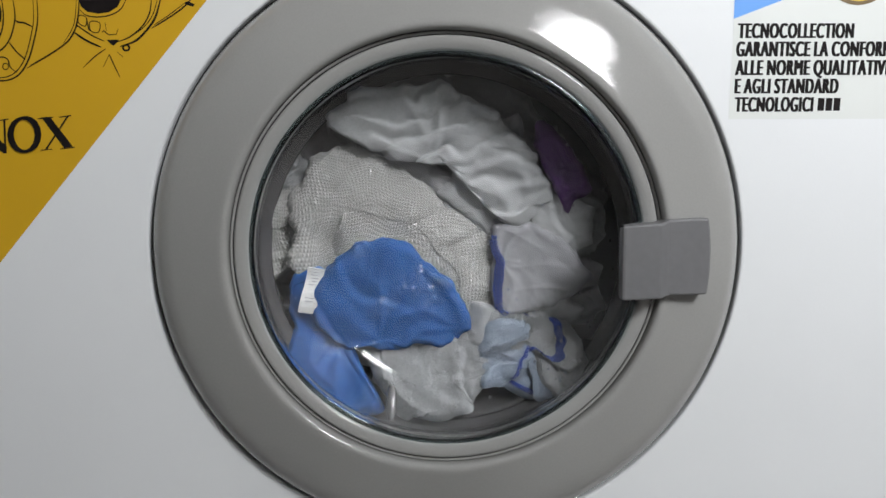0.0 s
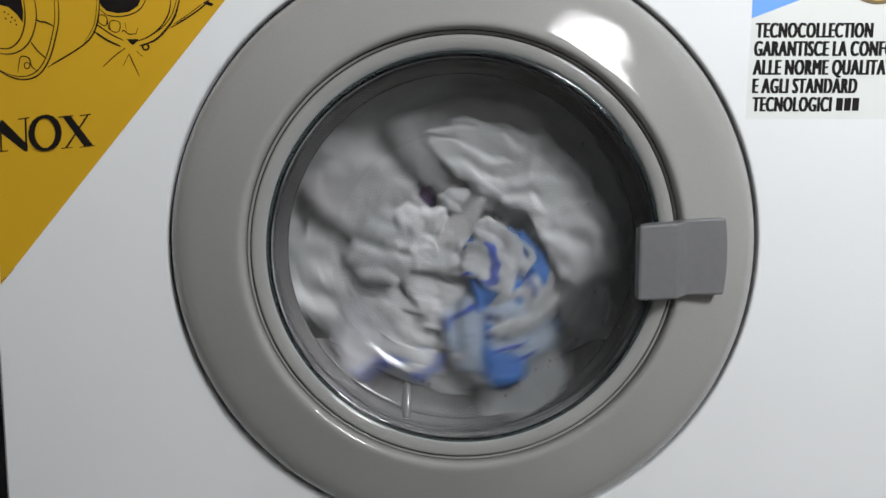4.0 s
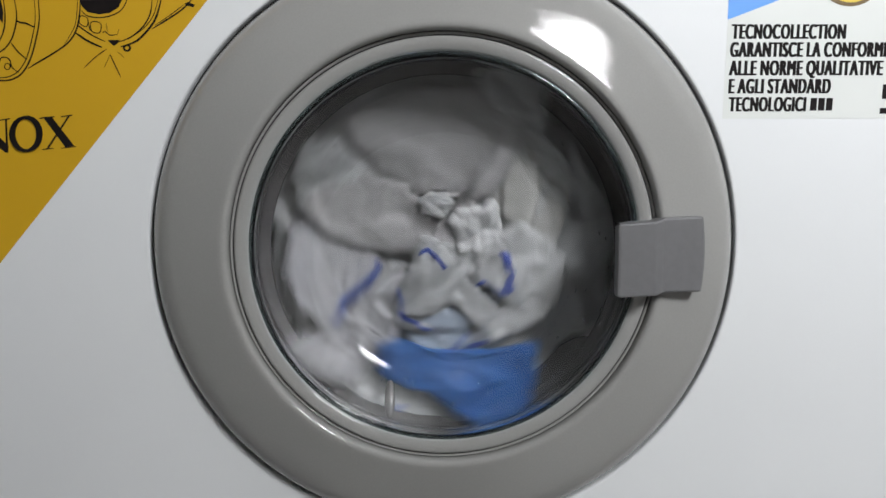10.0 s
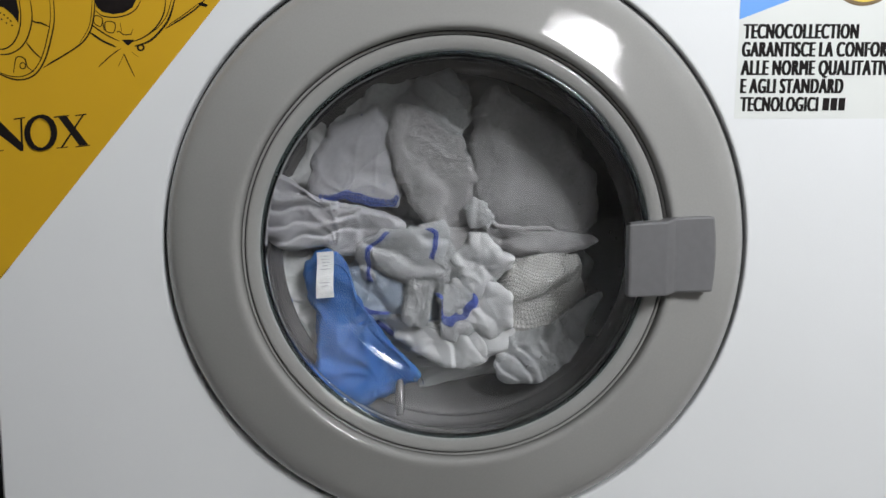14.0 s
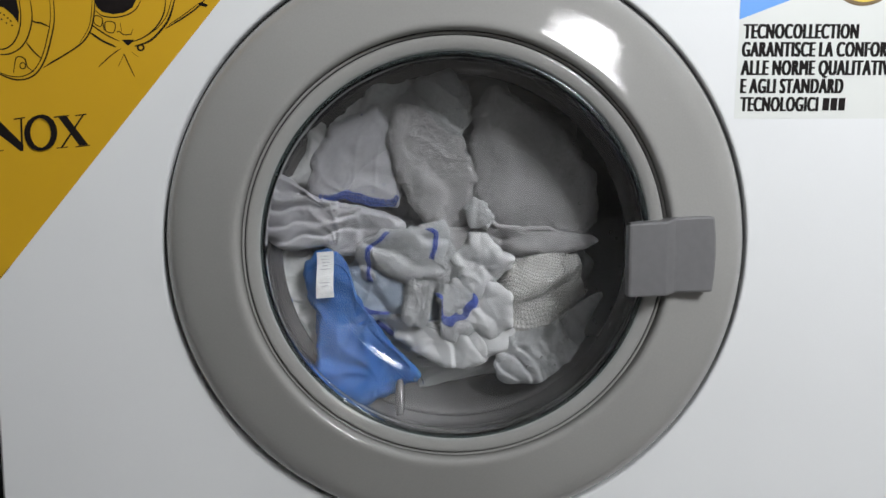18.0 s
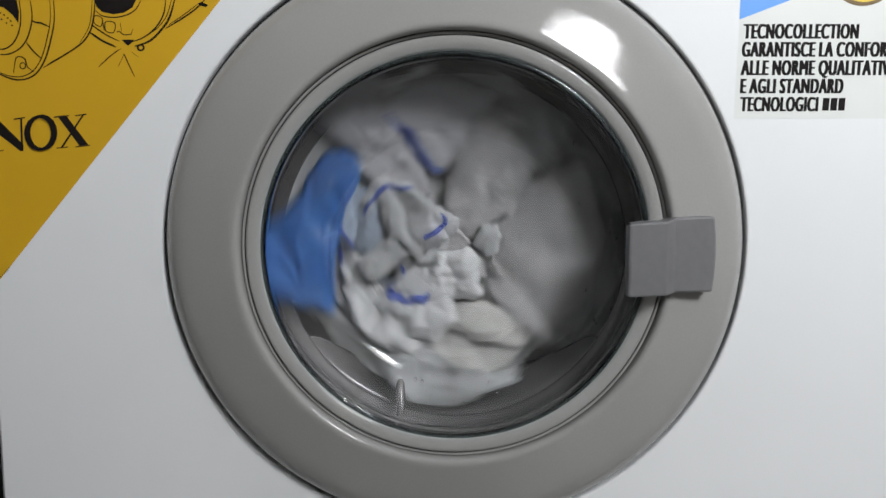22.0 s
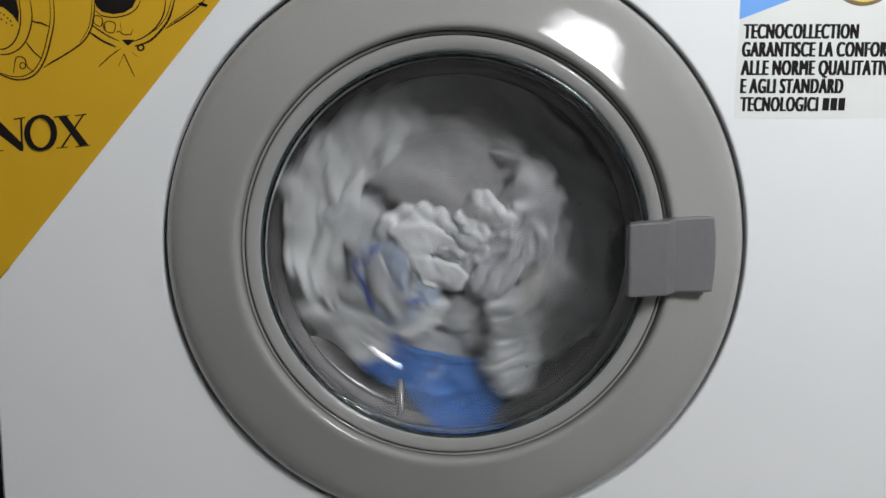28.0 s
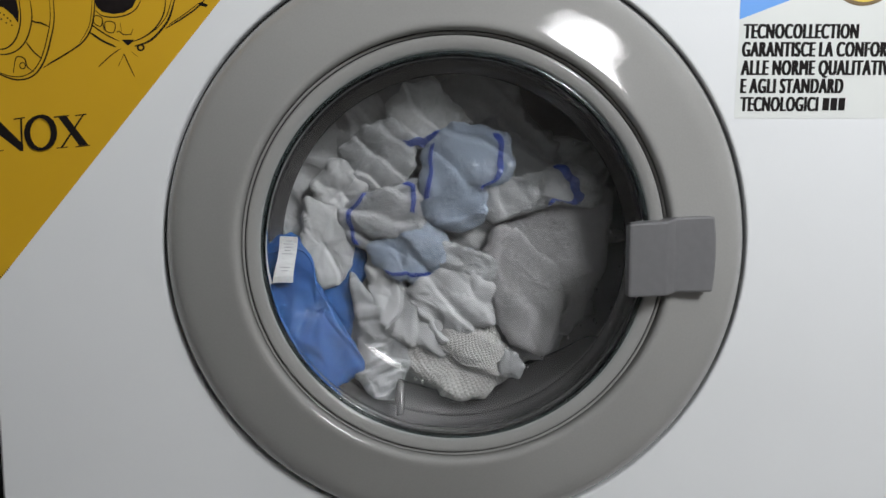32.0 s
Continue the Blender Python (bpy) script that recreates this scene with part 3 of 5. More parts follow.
    ink_line([(-0.2253, 0.5682), (-0.2210, 0.5669), (-0.2218, 0.5619), (-0.2259, 0.5638)], 0.00059, True)
    ink_line([(-0.2188, 0.5645), (-0.2131, 0.5638), (-0.2140, 0.5582), (-0.2187, 0.5590)], 0.00059, True)
    ink_line([(-0.2207, 0.5660), (-0.2200, 0.5604), (-0.2189, 0.5593)], 0.00059)
    ink_line([(-0.2120, 0.5580), (-0.2105, 0.5589), (-0.2077, 0.5567), (-0.2029, 0.5571)], 0.00059)
    ink_line([(-0.1817, 0.5604), (-0.1720, 0.5660), (-0.1622, 0.5725), (-0.1554, 0.5793)], 0.00089)
    ink_line([(-0.1797, 0.5626), (-0.1700, 0.5688), (-0.1612, 0.5752)], 0.00049)
    ink_patch([(-0.1612, 0.5756), (-0.1587, 0.5767), (-0.1545, 0.5749), (-0.1557, 0.5734), (-0.1595, 0.5745)])
    ink_patch([(-0.2092, 0.5537), (-0.2015, 0.5537), (-0.2039, 0.5511), (-0.2055, 0.5500), (-0.2073, 0.5515)])
    ink_line([(-0.1956, 0.5489), (-0.1958, 0.5481), (-0.1965, 0.5474), (-0.1974, 0.5472), (-0.1984, 0.5473), (-0.1991, 0.5479), (-0.1994, 0.5486), (-0.1993, 0.5495), (-0.1987, 0.5501), (-0.1978, 0.5505), (-0.1969, 0.5505), (-0.1961, 0.5500), (-0.1956, 0.5493)], 0.00119, True)
    ink_line([(-0.2097, 0.5638), (-0.2091, 0.5589)], 0.00059)
    ink_line([(-0.2018, 0.5604), (-0.2035, 0.5563)], 0.00059)
    ink_line([(-0.2100, 0.5483), (-0.2169, 0.5436), (-0.2245, 0.5369)], 0.00059)
    ink_line([(-0.2082, 0.5446), (-0.2120, 0.5374)], 0.00059)
    ink_line([(-0.2082, 0.5451), (-0.2056, 0.5389), (-0.2021, 0.5310)], 0.00059)
    ink_line([(-0.2033, 0.5464), (-0.1996, 0.5432)], 0.00059)
    ink_line([(-0.2961, 0.4024), (-0.2954, 0.4014)], 0.00063)
    ink_line([(-0.2950, 0.4035), (-0.2943, 0.4025)], 0.00063)
    ink_line([(-0.2940, 0.4046), (-0.2932, 0.4036)], 0.00063)
    ink_line([(-0.2929, 0.4057), (-0.2921, 0.4047)], 0.00063)
    ink_line([(-0.2918, 0.4068), (-0.2910, 0.4058)], 0.00063)
    ink_line([(-0.2907, 0.4079), (-0.2899, 0.4070)], 0.00063)
    ink_line([(-0.2896, 0.4091), (-0.2888, 0.4081)], 0.00063)
    ink_line([(-0.2885, 0.4102), (-0.2877, 0.4092)], 0.00063)


def serif_letters():
    """The capitals of the metal's name, with thick and thin strokes."""
    glyph([(-0.3021, 0.5031), (-0.2998, 0.5033), (-0.3010, 0.4836), (-0.3034, 0.4834)],
          [(-0.3040, 0.5031), (-0.2978, 0.5039), (-0.2978, 0.5031), (-0.3041, 0.5024)],
          [(-0.3053, 0.4830), (-0.2990, 0.4837), (-0.2990, 0.4845), (-0.3053, 0.4837)])
    glyph([(-0.2932, 0.5020), (-0.2889, 0.5039), (-0.2742, 0.4886), (-0.2746, 0.4845), (-0.2764, 0.4845), (-0.2935, 0.4982)],
          [(-0.2754, 0.5050), (-0.2742, 0.5052), (-0.2746, 0.4849), (-0.2760, 0.4849)],
          [(-0.2795, 0.5049), (-0.2722, 0.5060), (-0.2723, 0.5052), (-0.2795, 0.5041)],
          [(-0.2913, 0.5024), (-0.2901, 0.5024), (-0.2906, 0.4847), (-0.2918, 0.4847)],
          [(-0.2951, 0.4845), (-0.2869, 0.4853), (-0.2869, 0.4847), (-0.2951, 0.4839)],
          [(-0.2947, 0.5033), (-0.2888, 0.5041), (-0.2889, 0.5035), (-0.2948, 0.5027)])
    glyph([(-0.2519, 0.5066), (-0.2464, 0.5070), (-0.2332, 0.4886), (-0.2388, 0.4878)],
          [(-0.2361, 0.5073), (-0.2348, 0.5073), (-0.2492, 0.4870), (-0.2507, 0.4870)],
          [(-0.2540, 0.5062), (-0.2445, 0.5071), (-0.2445, 0.5064), (-0.2541, 0.5054)],
          [(-0.2406, 0.5071), (-0.2334, 0.5081), (-0.2334, 0.5073), (-0.2406, 0.5064)],
          [(-0.2533, 0.4867), (-0.2460, 0.4874), (-0.2461, 0.4869), (-0.2533, 0.4861)],
          [(-0.2414, 0.4874), (-0.2320, 0.4886), (-0.2320, 0.4880), (-0.2414, 0.4869)])
    part("letter", ribbon([(-0.2540, 0.4961), (-0.2547, 0.4925), (-0.2563, 0.4894), (-0.2587, 0.4871), (-0.2616, 0.4858), (-0.2646, 0.4858), (-0.2673, 0.4871), (-0.2694, 0.4894), (-0.2707, 0.4925), (-0.2711, 0.4961), (-0.2703, 0.4996), (-0.2687, 0.5027), (-0.2663, 0.5050), (-0.2634, 0.5062), (-0.2605, 0.5062), (-0.2578, 0.5050), (-0.2556, 0.5027), (-0.2543, 0.4996)], lambda u: 0.0016 + 0.0024 * abs(math.cos(2 * math.pi * u)), -0.0011, 0.0002, True), M_INK, yellow)


yellow = part("yellow_sticker", flat_shape([(-0.2968, 0.3995), (-0.1468, 0.5779), (-0.0560, 0.6859), (-0.0560, 0.74), (-0.2968, 0.74)], 0, 0.0002), M_YELLOW, machine,
              "mustard yellow triangular sticker with black line drawings of a drum")
serif_letters()


drum_drawing()

white_label = part("white_sticker", flat_shape([(0.1756, 0.5050), (0.2960, 0.5050), (0.2960, 0.66), (0.1790, 0.66)], 0, 0.00012), M_LABEL, machine,
                   "off-white guarantee sticker with bold black lettering")
part("blue_wedge", flat_shape([(0.1766, 0.5660), (0.2230, 0.5835), (0.2960, 0.6110), (0.2960, 0.6560), (0.1782, 0.6560)], -0.00014, 0.00006), M_SKYBLUE, white_label, "sky blue printed wedge")
part("emblem_rim", flat_shape(arc(0.2530, 0.6000, 0.0240, 0.0258, 0, 360, 48)[:-1], -0.00022, 0.00006), M_BROWN, white_label)
part("emblem", flat_shape(arc(0.2535, 0.6010, 0.0215, 0.0245, 0, 360, 48)[:-1], -0.0003, 0.00006), M_GOLD, white_label)
for text, z0, z1, x0, x1 in (
        ("TECNOCOLLECTION", 0.5544, 0.5623, 0.1800, 0.2511),
        ("GARANTISCE LA CONFORMIT\u00c0", 0.5433, 0.5513, 0.1794, 0.2874),
        ("ALLE NORME QUALITATIVE", 0.5319, 0.5400, 0.1791, 0.2757),
        ("E AGLI STANDARD", 0.5207, 0.5287, 0.1792, 0.2431),
        ("TECNOLOGICI", 0.5095, 0.5174, 0.1797, 0.2280)):
    lettering(text, x0, z0, x1 - x0, z1 - z0, -0.00022, M_INK, white_label, slant=0.045, bold=0.046)
for k in range(3):
    x = 0.2310 + 0.0050 * k
    part("print_bar", flat_shape([(x, 0.5100), (x + 0.0041, 0.5100), (x + 0.0044, 0.5178), (x + 0.0003, 0.5178)], -0.00014, 0.0001), M_INK, white_label)
part("print_bar", flat_shape([(0.2765, 0.5172), (0.2920, 0.5172), (0.2923, 0.5262), (0.2768, 0.5262)], -0.00014, 0.0001), M_INK, white_label)
part("print_bar", flat_shape([(0.2755, 0.5080), (0.2920, 0.5080), (0.2922, 0.5115), (0.2757, 0.5115)], -0.00014, 0.0001), M_INK, white_label)


# the stickers lie on the front sheet: drawn flat at y = 0, then brought to its face
STAND = Vector((-0.0083, -0.488, 0.4725))
ONTO_FRONT = Matrix.Translation(STAND) @ Matrix.Diagonal((1 + FRONT / 0.488,) * 3 + (1,)) @ Matrix.Translation(-STAND)
for sticker in (yellow, white_label):
    for ob in [sticker] + list(sticker.children):
        ob.data.transform(ONTO_FRONT)


# ---------------------------------------------------------------- the laundry
def outline_radius(poly, phi):
    """Distance from the centre to a star-shaped outline, for each angle, with softened corners."""
    fine = np.linspace(-np.pi, np.pi, 361)
    r = np.zeros(361)
    d = np.stack([np.cos(fine), np.sin(fine)], 1)
    p = np.array(poly)
    for a, b in zip(p, np.roll(p, -1, 0)):
        e = b - a
        den = d[:, 0] * e[1] - d[:, 1] * e[0]
        den = np.where(abs(den) < 1e-12, 1e-12, den)
        s = (a[0] * e[1] - a[1] * e[0]) / den
        u = (a[0] * d[:, 1] - a[1] * d[:, 0]) / den
        r = np.where((s > 0) & (u >= -1e-6) & (u <= 1 + 1e-6), np.maximum(r, s), r)
    k = np.hanning(17)
    k /= k.sum()
    r = np.convolve(np.concatenate([r[-10:-1], r, r[1:10]]), k, "same")[9:-9]
    return np.interp(phi, fine, r)


def crumpled(poly, thick, folds, seed, n=90, steps=80):
    """A cloth face squeezed into its outline until it buckles: grid of points, and s, 0 at the centre and 1 at the rim."""
    rng = np.random.default_rng(seed)
    g = np.linspace(-1, 1, n)
    u, v = np.meshgrid(g, g, indexing="ij")
    x, z = u * np.sqrt(1 - v * v / 2), v * np.sqrt(1 - u * u / 2)
    s = np.minimum(1, np.hypot(x, z))
    rad = outline_radius(poly, np.arctan2(z, x))
    jag = 1 + 0.03 * np.sin(np.arctan2(z, x) * 7 + seed) * s + 0.02 * np.sin(np.arctan2(z, x) * 13 + 2 * seed) * s
    flat = np.stack([x * rad * jag, np.zeros_like(x), z * rad * jag], -1)
    p = flat.copy()
    for k in range(14):
        a = rng.normal(size=2) * (1.2 + 0.3 * k)
        p[..., 1] += thick * 0.13 * np.sin(a[0] * x + a[1] * z + rng.uniform(0, 6.28))
    pull = np.where(s > 0.985, 1.0, 0.0)[..., None]
    fu, fv = folds
    pairs = []
    for du, dv, f in ((1, 0, fu), (0, 1, fv), (1, 1, (fu + fv) / 2), (1, -1, (fu + fv) / 2), (2, 0, fu * 0.985), (0, 2, fv * 0.985), (4, 0, fu * 0.95), (0, 4, fv * 0.95)):
        a = (slice(0, n - du), slice(max(0, -dv), n - max(0, dv)))
        b = (slice(du, n), slice(max(0, dv), n - max(0, -dv)))
        pairs.append((a, b, np.linalg.norm(flat[a] - flat[b], axis=-1) * f))
    lim = thick * 0.85
    for it in range(steps):
        move, count = np.zeros_like(p), np.zeros(p.shape[:2])
        for a, b, rest in pairs:
            d = p[b] - p[a]
            ln = np.linalg.norm(d, axis=-1) + 1e-9
            c = d * ((ln - rest) / ln * 0.5)[..., None]
            move[a] += c
            move[b] -= c
            count[a] += 1
            count[b] += 1
        p += move / count[..., None] * 1.25
        p[..., 1] = np.clip(p[..., 1], -lim, lim)
        p = p * (1 - pull) + flat * pull
        if it % 3 == 0:
            q = p.copy()
            q[1:-1, 1:-1] = (p[:-2, 1:-1] + p[2:, 1:-1] + p[1:-1, :-2] + p[1:-1, 2:]) / 4
            p = p * 0.7 + q * 0.3
    return p, s


def drift(x, z, seed):
    """Smooth random field, about -0.7 to 0.7, one swell a unit."""
    ang = np.random.default_rng(seed).uniform(0, 2 * np.pi, (64, 64))
    gx, gz = np.cos(ang), np.sin(ang)
    xi, zi = np.floor(x).astype(int), np.floor(z).astype(int)
    fx, fz = x - xi, z - zi
    ux, uz = fx ** 3 * (fx * (fx * 6 - 15) + 10), fz ** 3 * (fz * (fz * 6 - 15) + 10)

    def corner(i, j):
        a, b = (xi + i) % 64, (zi + j) % 64
        return gx[a, b] * (fx - i) + gz[a, b] * (fz - j)
    low = corner(0, 0) * (1 - ux) + corner(1, 0) * ux
    high = corner(0, 1) * (1 - ux) + corner(1, 1) * ux
    return low * (1 - uz) + high * uz


def tucks(x, z, seed, spacing, angle):
    """Overlapping folds, 0 to 1: each swells and then drops sharply onto the next."""
    c, s = math.cos(radians(angle)), math.sin(radians(angle))
    w = 2.4 * spacing
    u = (x * c + z * s) / spacing + 1.1 * drift(x / w, z / w, seed) + 0.35 * drift(x / w * 2.7, z / w * 2.7, seed + 1)
    v = (-x * s + z * c) / spacing
    k = np.floor(u)
    f = u - k
    fall = np.clip((1 - f) / 0.22, 0, 1)
    fall = fall * fall * (3 - 2 * fall)
    show = np.clip(0.62 + 1.5 * drift(v / 3.0 + k * 7.31, k * 3.73 + 0.5, seed + 2), 0.05, 1)
    return (1 - (1 - f) ** 2) * fall * show


# tucks (spacing, height, angle), pleats (count, height), flaps (count, size), swell, crease height
STYLE = {"drape": ((0.013, 0.50, 98), (10, 0.42), (0, 0.5), 0.22, 0.0008),
         "tunic": ((0.036, 0.24, 40), (7, 0.32), (0, 0.60), 0.30, 0.0005),
         "smooth": ((0.030, 0.26, 20), (5, 0.20), (0, 0.5), 0.26, 0.0006),
         "flat": ((0.055, 0.16, 15), (3, 0.12), (0, 0.5), 0.22, 0.0003),
         "knit": ((0.040, 0.34, -52), (4, 0.22), (1, 0.70), 0.42, 0.0006),
         "fold": ((0.026, 0.42, 70), (6, 0.26), (1, 0.85), 0.25, 0.0005),
         "crush": ((0.018, 0.40, 35), (7, 0.26), (2, 0.78), 0.34, 0.0012),
         "soft": ((0.022, 0.55, 40), (4, 0.16), (0, 0.80), 0.55, 0.0005),
         "bulk": ((0.024, 0.55, 60), (12, 0.35), (9, 0.34), 0.30, 0.0012)}


def pleats(x, z, px, pz, size, count, rng):
    """Sharp gathers that fan out from a pinched point."""
    dx, dz = x - px, z - pz
    r = np.hypot(dx, dz) / size
    phi = np.arctan2(dz, dx) + 0.25 * np.sin(2.2 * r + rng.uniform(0, 6)) + 0.12 * np.sin(5 * r + rng.uniform(0, 6))
    t = phi * count / (2 * np.pi) * 2 + 0.5 * np.sin(phi * 3 + rng.uniform(0, 6))
    ridge = (1 - np.abs(np.sin(t * np.pi / 2))) ** 0.85
    soft = 0.5 + 0.5 * np.sin(phi * 2 + rng.uniform(0, 6))
    return ridge * np.clip(r * 1.6, 0, 1) * np.exp(-0.55 * r) * (0.35 + 0.65 * soft)


def creases(x, z, rng, fine):
    """Thin crossing crease lines, 0 to 1, that come and go over the cloth."""
    total = np.zeros_like(x)
    for k in range(7):
        a = rng.uniform(0, np.pi)
        f = rng.uniform(0.5, 1.3) * 2 * np.pi / fine
        u, v = x * math.cos(a) + z * math.sin(a), -x * math.sin(a) + z * math.cos(a)
        warp = 1.3 * np.sin(v / fine * 1.1 + rng.uniform(0, 6)) + 0.7 * np.sin(u / fine * 1.9 + v / fine * 1.3 + rng.uniform(0, 6))
        line = (1 - np.abs(np.sin(0.5 * f * u + warp))) ** 2.5
        mask = np.clip(0.2 + np.sin(u / fine * 0.9 + rng.uniform(0, 6)) * np.sin(v / fine * 0.7 + rng.uniform(0, 6)), 0, 1)
        total = np.maximum(total, line * mask)
    return total


def cloth_face(poly, thick, folds, seed, style, fuzzy):
    """The front face of a piece of laundry: a folded sheet with a thin rounded rim."""
    p, s = crumpled(poly, thick, folds, seed)
    rng = np.random.default_rng(seed + 500)
    front = p.copy()
    (spacing, tuck, angle), (count, height), _, swell, crease = STYLE[style]
    x, z = p[..., 0], p[..., 2]
    size = (np.ptp(x) * np.ptp(z)) ** 0.5 / 2
    edge = 1 + 0.05 * drift(x / 0.018, z / 0.018, seed + 31) * s ** 3 + 0.05 * drift(x / 0.006, z / 0.006, seed + 37) * s ** 6
    x, z = x * edge, z * edge
    front[..., 0], front[..., 2] = x, z
    e = np.clip((1 - s) * size / 0.0085, 0, 1)
    rim = np.sqrt(1 - (1 - e) ** 2)
    w = p[..., 1]
    wrinkle = 0.35 * w - 0.65 * (np.sqrt(w * w + (0.03 * thick) ** 2) - 0.35 * thick)
    i, j = rng.integers(8, x.shape[0] - 8, 2)
    fan = pleats(x, z, x[i, 2] * 0.8, z[i, 2] * 0.8, size, count, rng) + 0.7 * pleats(x, z, x[-3, j] * 0.9, z[-3, j] * 0.9, size, count, rng)
    big = drift(x / 0.045 + 5, z / 0.045 + 9, seed + 3) + 0.5 * drift(x / 0.02 + 5, z / 0.02 + 9, seed + 5)
    high = 0.50 * rim + swell * big * (0.3 + 0.7 * rim) + (tuck * tucks(x, z, seed + 7, spacing, angle) + height * fan) * (0.25 + 0.75 * rim)
    front[..., 1] = -thick * high + wrinkle * 0.30 * (0.2 + 0.8 * rim)
    front[..., 1] -= crease * creases(x, z, rng, 0.016 if fuzzy else 0.021) * (0.3 + 0.7 * rim)
    if fuzzy:
        front[..., 1] += (0.0005 * drift(x / 0.0045, z / 0.0045, seed + 41) + 0.0003 * drift(x / 0.0021, z / 0.0021, seed + 43)) * rim
    front[..., 1] = -thick * 1.2 * np.tanh(-front[..., 1] / (thick * 1.2))
    return front, s


def flap_sheets(front, s, thick, seed, style, fuzzy):
    """Loose layers of the same cloth lying over the bundle: thin sheets with lifted, uneven edges."""
    rng = np.random.default_rng(seed + 900)
    (_, _, angle), (count, height), (number, scale), _, _ = STYLE[style]
    x, z = front[..., 0], front[..., 2]
    size = (np.ptp(x) * np.ptp(z)) ** 0.5 / 2
    flow = radians(angle - 90)
    base = front.reshape(-1, 3)
    n = 30
    g = np.linspace(-1, 1, n)
    u, v = np.meshgrid(g, g, indexing="ij")
    out = []
    for k in range(number):
        ok = np.argwhere(s < 0.62)
        i, j = ok[rng.integers(len(ok))]
        a = flow + rng.normal() * 0.8
        sx, sz = size * scale * rng.uniform(0.8, 1.25), size * scale * rng.uniform(0.45, 0.8)
        du = u * np.sqrt(1 - v * v / 2.4)
        dv = v * np.sqrt(1 - u * u / 2.4)
        edge = 1 + 0.10 * np.sin(3 * np.arctan2(v, u) + rng.uniform(0, 6)) + 0.05 * np.sin(7 * np.arctan2(v, u) + rng.uniform(0, 6))
        du, dv = du * edge, dv * edge
        dv = dv + 0.25 * rng.choice((-1, 1)) * du * du
        px = x[i, j] + sx * du * math.cos(a) - sz * dv * math.sin(a)
        pz = z[i, j] + sx * du * math.sin(a) + sz * dv * math.cos(a)
        d2 = (px.reshape(-1, 1) - base[None, :, 0]) ** 2 + (pz.reshape(-1, 1) - base[None, :, 2]) ** 2
        near = np.argpartition(d2, 6, axis=1)[:, :6]
        hgt = base[near, 1].mean(1).reshape(n, n)
        far = np.clip(np.sqrt(d2.min(1)).reshape(n, n) / (0.25 * size), 0, 1)
        for _ in range(5):
            hgt[1:-1, 1:-1] = (hgt[:-2, 1:-1] + hgt[2:, 1:-1] + hgt[1:-1, :-2] + hgt[1:-1, 2:]) / 4
        fan = pleats(px, pz, px[2, n // 2], pz[2, n // 2], size * scale, count, rng)
        tuck = np.clip((1 + v) / 0.5, 0, 1)
        y = hgt - 0.0016 - 0.16 * thick * tuck - 0.45 * height * thick * fan * tuck + (1 - tuck) * 0.003 + far * 0.5 * thick
        y -= (0.0005 if fuzzy else 0.0012) * creases(px, pz, rng, 0.016 if fuzzy else 0.020)
        if fuzzy:
            y += rng.normal(size=y.shape) * 0.00020
        out.append(np.stack([px, y, pz], -1))
    return out


def loops(grid, count, rng):
    """Short terry loops standing off a cloth face: thin slivers with a leaning tip."""
    n = grid.shape[0]
    i, j = rng.integers(1, n - 2, count), rng.integers(1, n - 2, count)
    a, c = rng.random((count, 1)), rng.random((count, 1))
    at = (grid[i, j] * (1 - a) + grid[i + 1, j] * a) * (1 - c) + (grid[i, j + 1] * (1 - a) + grid[i + 1, j + 1] * a) * c
    nrm = np.cross(grid[i + 1, j] - grid[i, j], grid[i, j + 1] - grid[i, j])
    nrm /= np.linalg.norm(nrm, axis=1, keepdims=True) + 1e-12
    nrm *= np.where(nrm[:, 1:2] > 0, -1, 1)
    lean = rng.normal(size=(count, 3))
    side = np.cross(nrm, lean)
    side /= np.linalg.norm(side, axis=1, keepdims=True) + 1e-12
    tall = rng.uniform(0.0004, 0.0009, (count, 1))
    tip = at + nrm * tall + lean * tall * 0.35
    co = np.stack([at - side * 0.00022 - nrm * 0.0002, at + side * 0.00022 - nrm * 0.0002, tip], 1).reshape(-1, 3)
    return co, np.arange(count * 3).reshape(-1, 3)


